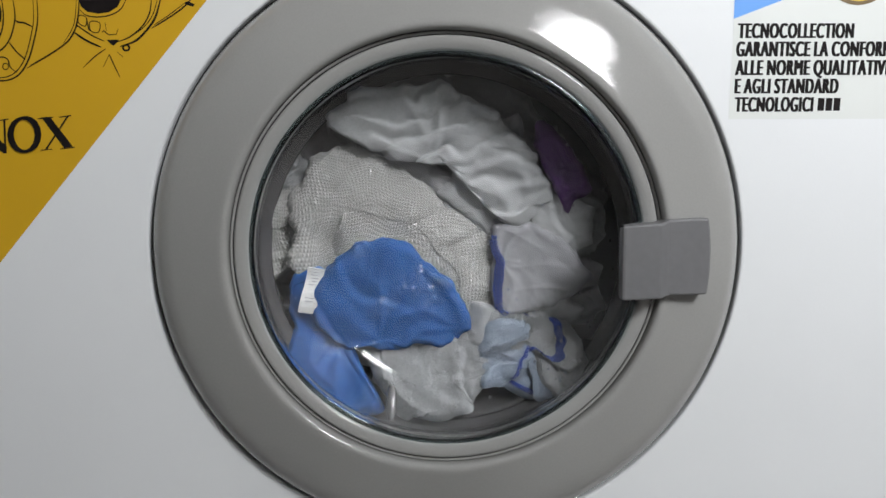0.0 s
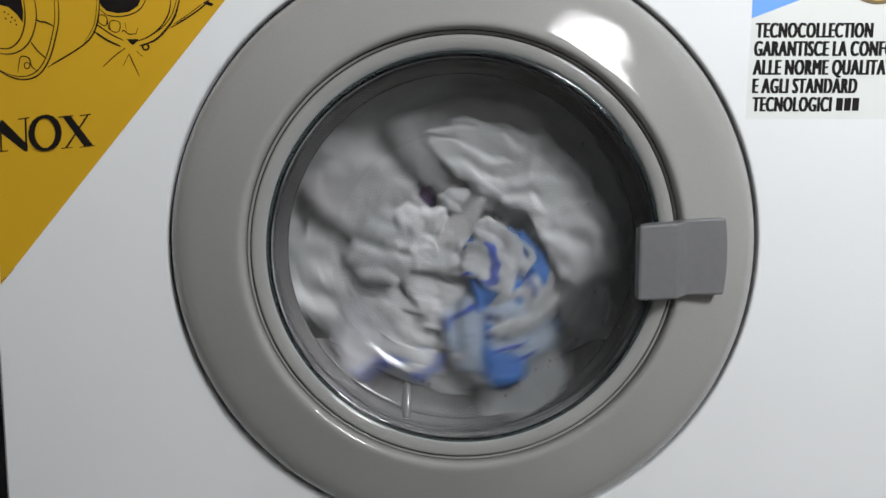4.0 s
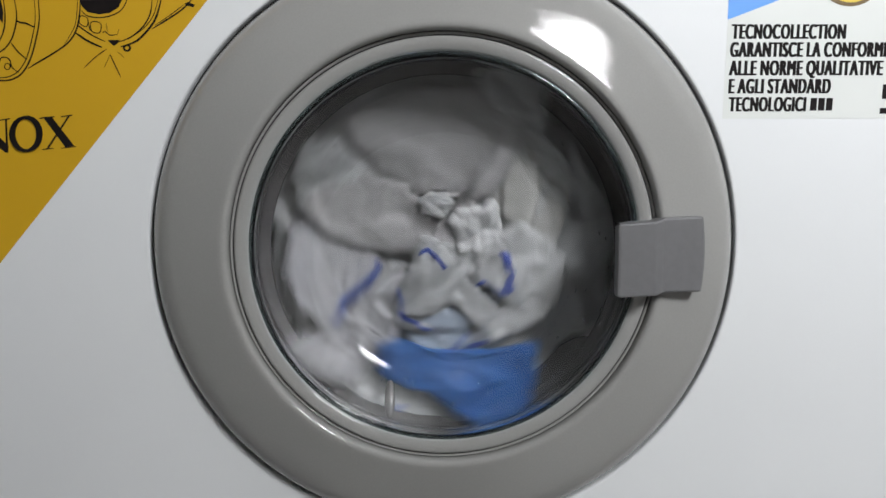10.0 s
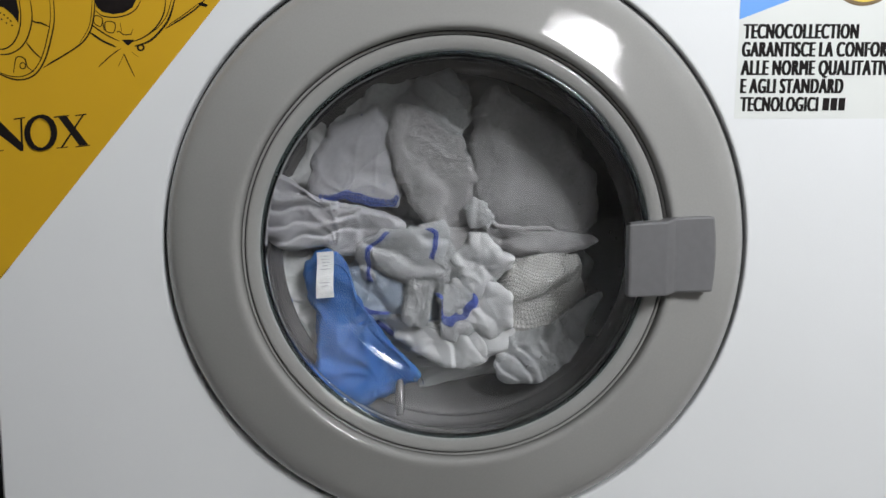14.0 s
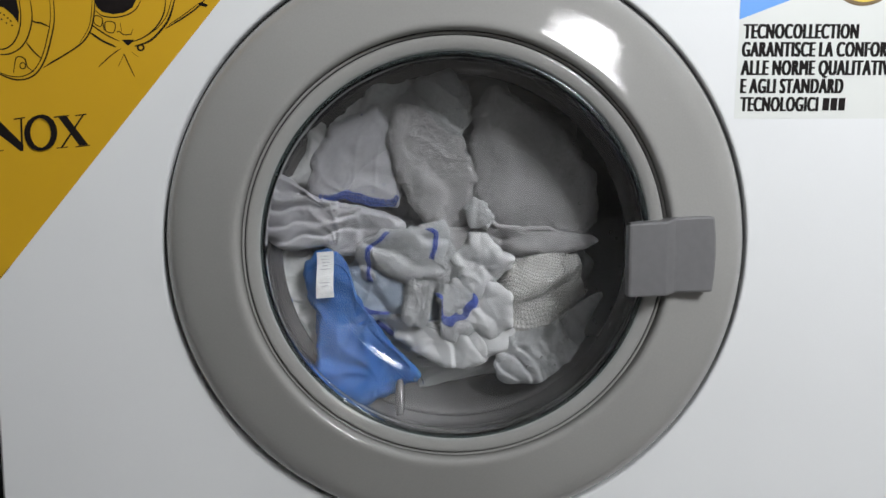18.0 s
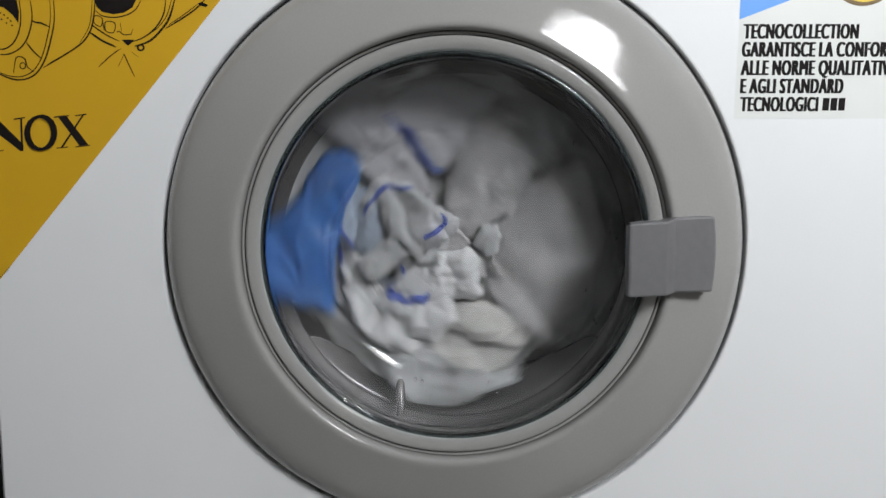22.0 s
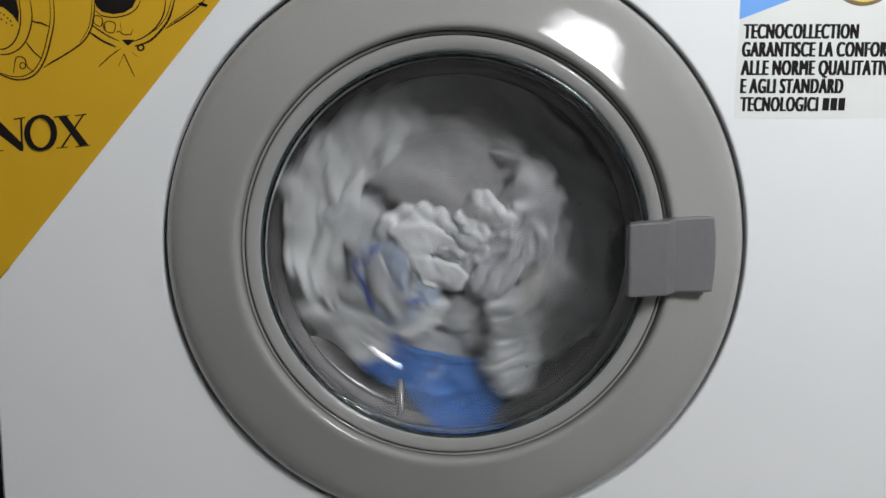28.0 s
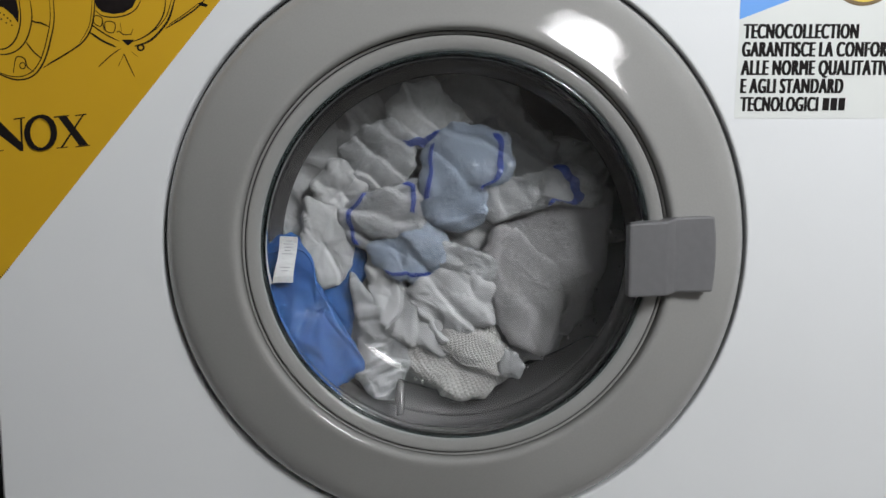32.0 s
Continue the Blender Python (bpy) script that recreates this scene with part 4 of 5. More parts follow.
def cloth_body(front, s, thick, flaps, fuzzy=0):
    """A closed bundle: the front face, a plain back, and thin flaps over the face; terry gets its loops."""
    co, faces, start = [], [], 0
    for a in [front] + list(flaps):
        n = a.shape[0]
        idx = np.arange(n * n).reshape(n, n) + start
        loop = np.concatenate([idx[:, 0], idx[-1, 1:], idx[-2::-1, -1], idx[0, -2:0:-1]])
        rim = a.reshape(-1, 3)[loop - start]
        co.append(a.reshape(-1, 3))
        faces += np.stack([idx[:-1, :-1], idx[:-1, 1:], idx[1:, 1:], idx[1:, :-1]], -1).reshape(-1, 4).tolist()
        start += n * n
        if a is front:
            # two rings behind the rim, then a point
            prev, m = loop, len(loop)
            for shrink, deep in ((0.93, 0.5), (0.6, 0.75)):
                co.append(rim * (shrink, 0, shrink) + (0, thick * deep, 0))
                ring = np.arange(m) + start
                faces += np.stack([prev, ring, np.roll(ring, -1), np.roll(prev, -1)], 1).tolist()
                prev, start = ring, start + m
            co.append(np.array([[0, thick * 0.75, 0]]))
            faces += [(int(p), start, int(q)) for p, q in zip(prev, np.roll(prev, -1))]
            start += 1
        else:
            co.append(a.reshape(-1, 3) + (0, 0.0012, 0))
            faces += (np.stack([idx[:-1, :-1], idx[1:, :-1], idx[1:, 1:], idx[:-1, 1:]], -1).reshape(-1, 4) + n * n).tolist()
            faces += np.stack([loop, loop + n * n, np.roll(loop, -1) + n * n, np.roll(loop, -1)], 1).tolist()
            start += n * n
    if fuzzy:
        rng = np.random.default_rng(fuzzy)
        for a in [front] + list(flaps):
            area = np.linalg.norm(np.diff(a, axis=0), axis=-1).sum(0).mean() * np.linalg.norm(np.diff(a, axis=1), axis=-1).sum(1).mean()
            tuft, tri = loops(a, int(area * 2.2e6), rng)
            co.append(tuft)
            faces += (tri + start).tolist()
            start += len(tuft)
    me = bpy.data.meshes.new("cloth")
    me.from_pydata(np.concatenate(co).tolist(), [], faces)
    me.update()
    bm = bmesh.new()
    bm.from_mesh(me)
    bpy.data.meshes.remove(me)
    return bm


def band(front, rows, cols, lift):
    """A woven band lying on the face between two grid lines."""
    i0, i1 = rows
    j0, j1 = cols
    sub = front[i0:i1, j0:j1].copy()
    du, dv = np.gradient(sub, axis=0), np.gradient(sub, axis=1)
    nrm = np.cross(du, dv)
    nrm /= np.linalg.norm(nrm, axis=-1, keepdims=True) + 1e-9
    nrm *= np.where(nrm[..., 1:2] > 0, -1, 1)
    top, low = sub + nrm * lift, sub - nrm * 0.0006
    bm = bmesh.new()
    a, b = sub.shape[:2]
    vt = [[bm.verts.new(top[i, j]) for j in range(b)] for i in range(a)]
    vl = [[bm.verts.new(low[i, j]) for j in range(b)] for i in range(a)]
    for i in range(a - 1):
        for j in range(b - 1):
            bm.faces.new((vt[i][j], vt[i + 1][j], vt[i + 1][j + 1], vt[i][j + 1]))
    for j in range(b - 1):
        bm.faces.new((vt[0][j], vt[0][j + 1], vl[0][j + 1], vl[0][j]))
        bm.faces.new((vt[-1][j], vl[-1][j], vl[-1][j + 1], vt[-1][j + 1]))
    for i in range(a - 1):
        bm.faces.new((vt[i][0], vl[i][0], vl[i + 1][0], vt[i + 1][0]))
        bm.faces.new((vt[i][-1], vt[i + 1][-1], vl[i + 1][-1], vl[i][-1]))
    bmesh.ops.recalc_face_normals(bm, faces=bm.faces[:])
    return bm


def cord(points, radius, sides=7):
    """A soft cord along 3D points."""
    pts = [Vector(p) for p in points]
    bm = bmesh.new()
    rings = []
    for i, p in enumerate(pts):
        d = (pts[min(i + 1, len(pts) - 1)] - pts[max(i - 1, 0)]).normalized()
        a = d.cross(Vector((0, 1, 0.05))).normalized()
        b = d.cross(a)
        rings.append([bm.verts.new(p + (a * math.cos(2 * math.pi * k / sides) + b * math.sin(2 * math.pi * k / sides)) * radius) for k in range(sides)])
    for r, q in zip(rings, rings[1:]):
        for k in range(sides):
            bm.faces.new((r[k], r[(k + 1) % sides], q[(k + 1) % sides], q[k]))
    bm.faces.new(rings[0][::-1])
    bm.faces.new(rings[-1])
    bmesh.ops.recalc_face_normals(bm, faces=bm.faces[:])
    return bm


def care_tag():
    bm = box(0.0105, 0.0008, 0.036, 0.0002)
    bmesh.ops.subdivide_edges(bm, edges=[e for e in bm.edges if abs(e.verts[0].co.z - e.verts[1].co.z) > 0.02], cuts=6)
    for v in bm.verts:
        v.co.y += 0.0022 * math.sin(v.co.z * 130)
        v.co.x += 0.0012 * math.sin(v.co.z * 90)
    return bm


LAUNDRY = []
# loose ends that belong to a garment
PART_OF = {"blue_shirt_sleeve": ("sleeve", "blue_shirt"), "knitted_blanket_end": ("blanket_end", "knitted_blanket"), "white_bedsheet_fold": ("sheet_fold", "white_bedsheet")}


def garment(*spec):
    LAUNDRY.append(spec)


garment("blue_shirt", "shirt", "blue", "tunic",
        "bright blue cotton shirt with a white care tag, bunched wet",
        [(-0.0289, 0.0485), (-0.02, 0.0538), (-0.0102, 0.0507), (-0.0036, 0.0409), (-0.0008, 0.0251), (0.0069, 0.0132), (0.0146, 0.0012), (0.0243, -0.0149), (0.0361, -0.0271), (0.05, -0.0374), (0.0278, -0.0488), (0.0035, -0.0554), (-0.0166, -0.0527), (-0.0263, -0.0363), (-0.0277, -0.0157), (-0.0271, 0.0087), (-0.0337, 0.0166), (-0.0351, 0.0366)], 0.017, (1.16, 1.12), ('tag', 'seam'),
        ((0, 0, -0.0775, -0.0713, -12, 0), (0.9, 0, -0.0775, -0.0713, -12, 0), (1, 1, -0.0706, -0.079, -16, 0.004), 
         (2, 2, -0.081, 0.0098, -30, 0.014), (2.4, 2.4, -0.0461, 0.0473, 110, 0.024), (3, 3, 0.0522, 0.0473, 134, 0.02), 
         (3.3, 3.3, 0.037, 0.0567, -58, 0.002), (3.5, 3.5, -0.0329, 0.0435, 5, 0.002), (5.5, 5.5, 0.02, 0.0605, -150, 0.002), 
         (5.9, 13, -0.0663, -0.0586, 0, -0.004), (24, 13, -0.0663, -0.0586, 0, -0.004), (24.4, 24.4, -0.0038, 0.0756, -116, 0.002), 
         (25, 25, -0.0119, -0.1083, 66, -0.004), (25.5, 25.5, -0.0949, 0.0215, -6, 0.002), (27.5, 27.5, 0.0227, 0.0699, -126, 0.002), 
         (27.7, 27.7, 0.0756, -0.0057, 164, 0.003), (28, 28, -0.0139, -0.0938, 45, 0.008), (28.3, 28.3, -0.0869, -0.051, 9, 0.002), 
         (28.6, 28.6, -0.0794, 0.0359, -36, 0.001), (29, 29, -0.051, 0.0794, -61, 0.002), (29.2, 29.2, 0.0756, 0.0359, -146, 0.001), 
         (29.45, 29.45, 0.0605, -0.0699, 134, 0.001), (29.7, 29.7, -0.0076, -0.0926, 84, 0.001), (30, 30, -0.0726, -0.0643, 39, 0.001), 
         (30.4, 30.4, -0.0851, -0.0605, 22, 0.001), (30.9, 30.9, -0.0964, -0.051, 6, 0.006), (31, 31, -0.1017, -0.0405, -16, -0.003), 
         (31.4, 32, -0.0964, -0.0501, -6, -0.003), (31.7, 32, -0.0964, -0.0501, -6, -0.003), (32, 32, -0.0964, -0.0501, -6, -0.003)))

garment("blue_shirt_sleeve", "shirt", "blue", "tunic",
        "bright blue cotton shirt sleeve, twisted and wet",
        [(-0.0529, 0.0082), (-0.0349, 0.0278), (-0.0193, 0.0376), (0, 0.0415), (0.0191, 0.032), (0.0382, 0.0126), (0.0544, -0.0052), (0.0544, -0.0211), (0.0381, -0.0319), (0.0107, -0.0343), (-0.0128, -0.0361), (-0.0363, -0.0334), (-0.0555, -0.0156)], 0.016, (1.15, 1.2), (),
        ((0, 0, -0.0366, -0.0376, 0, -0.003), (0.9, 0, -0.0366, -0.0376, 0, -0.003), (2, 2, 0.0057, -0.0014, 65, 0), 
         (2.4, 2.4, 0.0295, -0.0302, 5, -0.004), (2.7, 2.7, 0.0363, -0.0238, 10, 0.002), (3, 3, 0.0721, -0.0136, 35, 0.006), 
         (3.3, 3.3, 0.0484, 0.0019, 35, 0.008), (3.5, 3.5, -0.0404, 0.0284, 60, 0.014), (5.6, 13, -0.0834, -0.0799, 70, 0.026), 
         (24.3, 13, -0.0834, -0.0799, 70, 0.026), (24.4, 24.4, -0.0038, 0.0718, -70, 0.018), (25, 25, 0.0199, -0.0938, 120, 0.004), 
         (25.5, 25.5, -0.0907, 0.0132, 40, 0.018), (27.5, 27.5, 0.0113, 0.0624, -80, 0.014), (27.7, 27.7, 0.0718, -0.0095, 210, 0.014), 
         (28, 28, -0.0138, -0.0876, 120, 0.026), (28.3, 28.3, -0.0832, -0.0473, 55, 0.018), (28.6, 28.6, -0.0756, 0.0284, 10, 0.014), 
         (29, 29, -0.0265, 0.0832, -15, 0.003), (29.2, 29.2, 0.0718, 0.0284, -100, 0.008), (29.45, 29.45, 0.0529, -0.0662, 180, 0.01), 
         (29.7, 29.7, -0.0113, -0.0851, 130, 0.006), (30, 30, -0.0756, -0.0662, 85, 0.005), (30.4, 30.4, -0.0964, -0.0643, 60, 0.005), 
         (30.9, 30.9, -0.1115, -0.0352, 60, 0.002), (31, 31, -0.1025, -0.0389, 60, 0.004), (31.4, 32, -0.0996, -0.0477, 75, 0.005), 
         (31.7, 32, -0.0996, -0.0477, 75, 0.005), (32, 32, -0.0996, -0.0477, 75, 0.005)))

garment("purple_top", "shirt", "purple", "tunic",
        "deep purple thin cotton top, wrung and wet",
        [(-0.0178, 0.0314), (-0.0082, 0.0277), (0.0034, 0.0164), (0.0152, -0.0019), (0.0208, -0.0153), (0.0107, -0.0218), (0.0045, -0.0318), (-0.0022, -0.0191), (-0.012, -0.0019), (-0.019, 0.017)], 0.01, (1.2, 1.3), (),
        ((0, 0, 0.0785, 0.0493, 0, -0.001), (0.9, 0, 0.0785, 0.0493, 0, -0.001), (3, 3, -0.099, 0.0473, 20, 0.032), 
         (5.5, 5.5, -0.099, 0.0019, 60, 0.005), (5.7, 13, 0.0794, -0.0662, -40, 0.022), (11.7, 13, 0.0794, -0.0662, -40, 0.022), 
         (12.2, 13, 0.0637, -0.0879, -40, 0.026), (24.3, 13, 0.0637, -0.0879, -40, 0.026), (28, 28, -0.0756, 0.0473, 90, 0.016), 
         (30.5, 30.5, -0.0953, 0.0473, 90, 0.008), (31, 31, -0.0945, 0.0427, 90, 0.008), (31.4, 32, -0.1031, 0.0311, 90, 0.024), 
         (32, 32, -0.1031, 0.0311, 90, 0.024)))

garment("bath_towel", "towel", "terry", "flat",
        "thick grey-white terry bath towel with a hemmed edge",
        [(-0.0376, 0.0397), (-0.0318, 0.0512), (-0.0241, 0.055), (-0.0106, 0.0494), (0.0107, 0.0361), (0.031, 0.0179), (0.0469, -0.006), (0.0511, -0.0215), (0.0482, -0.041), (0.0349, -0.048), (0.0112, -0.0479), (-0.0123, -0.0466), (-0.0248, -0.0416), (-0.0287, -0.0292), (-0.0365, -0.0196), (-0.0395, 0.0015), (-0.0372, 0.0206)], 0.019, (1.05, 1.05), ('hem',),
        ((0, 0, -0.1094, 0.0363, 120, 0.03), (0.9, 0, -0.1094, 0.0363, 120, 0.03), (2, 2, 0.048, 0.0523, -20, 0), 
         (3, 3, 0.0229, 0.0657, 40, 0.003), (5.6, 13, 0.0508, 0.0488, 0, 0.001), (24.3, 13, 0.0508, 0.0488, 0, 0.001), 
         (28, 28, -0.0095, 0.051, 60, 0.002), (29, 29, 0.0605, 0.0227, -15, 0.004), (30, 30, -0.0113, 0.0624, 80, 0.008), 
         (30.5, 31, 0.053, -0.0492, -85, 0.006), (31, 31, 0.053, -0.0492, -85, 0.006), (31.7, 32, 0.0721, -0.0137, -62, 0.003), 
         (32, 32, 0.0721, -0.0137, -62, 0.003)))

garment("hand_towel", "towel", "terry", "smooth",
        "grey-white looped terry hand towel, folded",
        [(-0.0272, 0.0412), (-0.0186, 0.0467), (-0.0079, 0.0411), (0.0115, 0.0266), (0.0244, 0.0154), (0.0305, -0.0069), (0.0279, -0.0284), (0.0228, -0.0447), (0.0116, -0.0456), (-0.0023, -0.0404), (-0.0152, -0.0249), (-0.026, -0.0025), (-0.0307, 0.0189)], 0.016, (1.06, 1.08), (),
        ((0, 0, -0.0631, 0.0363, 20, 0.03), (0.9, 0, -0.0631, 0.0363, 20, 0.03), (3, 3, -0.0688, 0.0302, 30, 0.004), 
         (5.6, 13, -0.0143, 0.0489, 0, 0.002), (24.3, 13, -0.0143, 0.0489, 0, 0.002), (28, 28, 0.0397, 0.0019, -60, 0.004), 
         (30.5, 31, 0.0244, -0.057, -35, 0.001), (31, 31, 0.0244, -0.057, -35, 0.001), (31.7, 32, 0.0488, -0.036, -6, 0.001), 
         (32, 32, 0.0488, -0.036, -6, 0.001)))

garment("white_shirt", "shirt", "cotton", "drape",
        "white cotton shirt draped in long wet folds",
        [(-0.0694, 0.0292), (-0.0503, 0.0386), (-0.0199, 0.0448), (0.0065, 0.044), (0.033, 0.0289), (0.0528, 0.0131), (0.0682, -0.0059), (0.0741, -0.0288), (0.0658, -0.0498), (0.0503, -0.0486), (0.0368, -0.0408), (0.0273, -0.0229), (0.0121, -0.0103), (-0.0126, -0.0088), (-0.0315, -0.0049), (-0.0505, 0.0042), (-0.0665, 0.0141), (-0.0835, 0.0263)], 0.015, (1.1, 1.45), (),
        ((0, 0, -0.0047, 0.0608, 0, -0.001), (0.9, 0, -0.0047, 0.0608, 0, -0.001), (2, 2, -0.0271, 0.0293, 82, -0.002), 
         (3, 3, 0.0346, 0.0274, 32, -0.004), (5.5, 5.5, -0.0537, -0.0359, 80, 0.004), (5.7, 13, 0.0869, -0.0238, 85, 0.004), 
         (11.7, 13, 0.0869, -0.0238, 85, 0.004), (12.2, 13, -0.087, 0.0658, 55, 0.008), (24.3, 13, -0.087, 0.0658, 55, 0.008), 
         (28, 28, -0.0718, 0.0302, 85, 0.003), (30, 30, 0.0756, 0.0302, 60, 0.002), (30.5, 32, 0.0384, 0.035, 30, 0.04), 
         (32, 32, 0.0384, 0.035, 30, 0.04)))

garment("white_camisole", "camisole", "dotted", "drape",
        "white dotted cotton camisole, damp and creased",
        [(-0.041, 0.0344), (-0.0268, 0.0251), (-0.0111, 0.0158), (0.0125, 0.0105), (0.0399, 0.0047), (0.0524, -0.003), (0.05, -0.0096), (0.03, -0.0143), (0.02, -0.0238), (0.0042, -0.0255), (-0.0077, -0.0188), (-0.0236, -0.0209), (-0.0397, -0.021), (-0.0441, -0.0053), (-0.0445, 0.0181)], 0.014, (1.2, 1.3), (),
        ((0, 0, 0.0436, 0.0361, -60, 0.012), (0.9, 0, 0.0436, 0.0361, -60, 0.012), (2, 2, 0.064, 0.008, 70, 0), 
         (3, 3, 0.0673, -0.0435, 50, 0.008), (5.6, 13, -0.0823, 0.013, 0, 0.002), (24.3, 13, -0.0823, 0.013, 0, 0.002), 
         (28, 28, 0.0397, -0.0019, 50, 0), (29, 29, 0.0386, -0.0552, -20, 0.001), (30, 30, 0.0488, -0.0552, -25, 0.001), 
         (30.5, 32, 0.0819, -0.0078, 75, 0.034), (32, 32, 0.0819, -0.0078, 75, 0.034)))

garment("white_underwear", "underwear", "dotted", "smooth",
        "white dotted underwear edged with blue scalloped stitching",
        [(-0.0347, -0.0146), (-0.029, 0.0055), (-0.0164, 0.0238), (-0, 0.0329), (0.0136, 0.0374), (0.024, 0.0274), (0.0283, 0.009), (0.0302, -0.014), (0.0287, -0.034), (0.0115, -0.0325), (-0.012, -0.027), (-0.0305, -0.0247)], 0.015, (1.15, 1.15), ('scallop',),
        ((0, 0, 0.0614, -0.0178, -80, 0), (0.9, 0, 0.0614, -0.0178, -80, 0), (2, 2, 0.0317, -0.0794, 0, 0.008), 
         (3, 3, -0.0499, -0.0737, 0, 0.016), (5.6, 13, -0.0656, 0.0528, 0, 0.002), (24.3, 13, -0.0656, 0.0528, 0, 0.002), 
         (30.5, 32, 0.0152, 0.0465, 0, 0.022), (32, 32, 0.0152, 0.0465, 0, 0.022)))

garment("knitted_blanket", "blanket", "knit", "knit",
        "cream waffle-knit blanket, soaked and folded",
        [(-0.0175, 0.036), (0.0023, 0.038), (0.031, 0.0378), (0.0354, 0.02), (0.0352, -0.0068), (0.0212, -0.0193), (-0.0009, -0.029), (-0.0252, -0.0379), (-0.0342, -0.0356), (-0.0278, -0.0151), (-0.0229, 0.0118)], 0.017, (1.04, 1.08), (),
        ((0, 0, -0.108, 0.0095, 15, 0.016), (0.9, 0, -0.108, 0.0095, 15, 0.016), (3, 3, -0.0499, -0.051, -30, 0.022), 
         (5.6, 13, 0.0562, -0.0415, 0, 0.003), (24.3, 13, 0.0562, -0.0415, 0, 0.003), (28, 28, 0.0302, -0.0359, -10, 0.014), 
         (30.5, 31, -0.0435, -0.0713, -85, 0.003), (31, 31, -0.0435, -0.0713, -85, 0.003), (31.7, 32, -0, -0.0843, -58, 0.003), 
         (32, 32, -0, -0.0843, -58, 0.003)))

garment("knitted_blanket_end", "blanket", "knit", "knit",
        "cream waffle-knit blanket end, bunched and wet",
        [(-0.0669, 0.0327), (-0.0518, 0.0554), (-0.031, 0.0644), (-0.0006, 0.0523), (0.0373, 0.025), (0.0687, -0.0018), (0.0831, -0.0488), (0.0528, -0.0584), (0.0022, -0.0603), (-0.0523, -0.0507), (-0.072, -0.0213)], 0.016, (1.1, 1.08), (),
        ((0, 0, -0.0356, 0.0036, 0, 0.006), (0.9, 0, -0.0356, 0.0036, 0, 0.006), (2, 2, -0.039, -0.0231, 40, 0.024), 
         (3, 3, -0.0623, 0.0002, 40, 0.032), (5.6, 13, -0.0156, -0.0151, 60, 0.034), (24.3, 13, -0.0156, -0.0151, 60, 0.034), 
         (30.5, 32, -0.0274, -0.0231, 40, 0.036), (32, 32, -0.0274, -0.0231, 40, 0.036)))

garment("light_blue_towel", "towel", "terry_blue", "fold",
        "pale blue terry towel with a dark blue woven stripe",
        [(-0.0311, 0.006), (-0.0268, 0.0232), (-0.0145, 0.0358), (0.0066, 0.0388), (0.0285, 0.0309), (0.0348, 0.0098), (0.0317, -0.0009), (0.0159, -0.0063), (0.0128, -0.0286), (0.0074, -0.0371), (-0.0126, -0.0355), (-0.0269, -0.0286), (-0.0327, -0.0132)], 0.017, (1.1, 1.1), ('stripe_u',),
        ((0, 0, 0.0564, -0.0773, 75, 0.006), (0.9, 0, 0.0564, -0.0773, 75, 0.006), (2, 2, 0.0238, -0.0794, 120, 0.006), 
         (3, 3, 0.0316, -0.0672, 120, -0.002), (5.6, 13, -0.0392, -0.039, 60, 0.014), (24.3, 13, -0.0392, -0.039, 60, 0.014), 
         (28, 28, -0.0378, -0.0246, 30, 0.003), (30.5, 31, 0.0404, 0.0293, -35, -0.002), (31, 31, 0.0404, 0.0293, -35, -0.002), 
         (31.7, 32, 0.0086, 0.0406, 0, -0.002), (32, 32, 0.0086, 0.0406, 0, -0.002)))

garment("pale_blue_cloth", "towel", "terry_blue", "fold",
        "small pale blue terry cloth with dark blue stripe",
        [(-0.0285, 0.0063), (-0.0087, 0.016), (0.0139, 0.0213), (0.0251, 0.0075), (0.0294, -0.0109), (0.0041, -0.0208), (-0.0134, -0.0165), (-0.0238, -0.0038)], 0.013, (1.2, 1.15), ('stripe_v',),
        ((0, 0, 0.0407, -0.0771, 70, -0.001), (0.9, 0, 0.0407, -0.0771, 70, -0.001), (2, 2, 0.0473, -0.0632, 0, 0.004), 
         (3, 3, 0.0352, -0.0567, 0, 0), (5.6, 13, -0.0568, -0.0352, -10, 0.001), (24.3, 13, -0.0568, -0.0352, -10, 0.001), 
         (25, 25, -0.0869, -0.0302, 0, 0), (28, 28, -0.0246, -0.0208, 120, 0), (30.5, 31, -0.0136, 0.0025, -28, -0.001), 
         (31, 31, -0.0136, 0.0025, -28, -0.001), (31.7, 32, -0.0311, -0.0101, 0, -0.001), (32, 32, -0.0311, -0.0101, 0, -0.001)))

garment("striped_towel", "towel", "terry_white", "fold",
        "white terry towel with a dark blue woven stripe",
        [(-0.033, 0.0022), (-0.0189, 0.0139), (0.0081, 0.0212), (0.0246, 0.0255), (0.0298, 0.0075), (0.0298, -0.0106), (0.008, -0.0177), (-0.014, -0.0248), (-0.0271, -0.0187)], 0.015, (1.12, 1.12), ('stripe_u',),
        ((0, 0, 0.0783, -0.0858, -60, 0.003), (0.9, 0, 0.0783, -0.0858, -60, 0.003), (2, 2, 0.0398, -0.0877, -30, 0.004), 
         (3, 3, 0.0597, -0.051, 25, 0.003), (5.6, 13, -0.0331, -0.0113, -10, -0.002), (24.3, 13, -0.0331, -0.0113, -10, -0.002), 
         (25, 25, -0.0605, -0.0284, -20, -0.001), (28, 28, -0.0416, -0.0284, -65, 0.001), (30.5, 31, -0.0213, 0.0332, -28, 0), 
         (31, 31, -0.0213, 0.0332, -28, 0), (31.7, 32, -0.046, 0.0169, 0, 0), (32, 32, -0.046, 0.0169, 0, 0)))

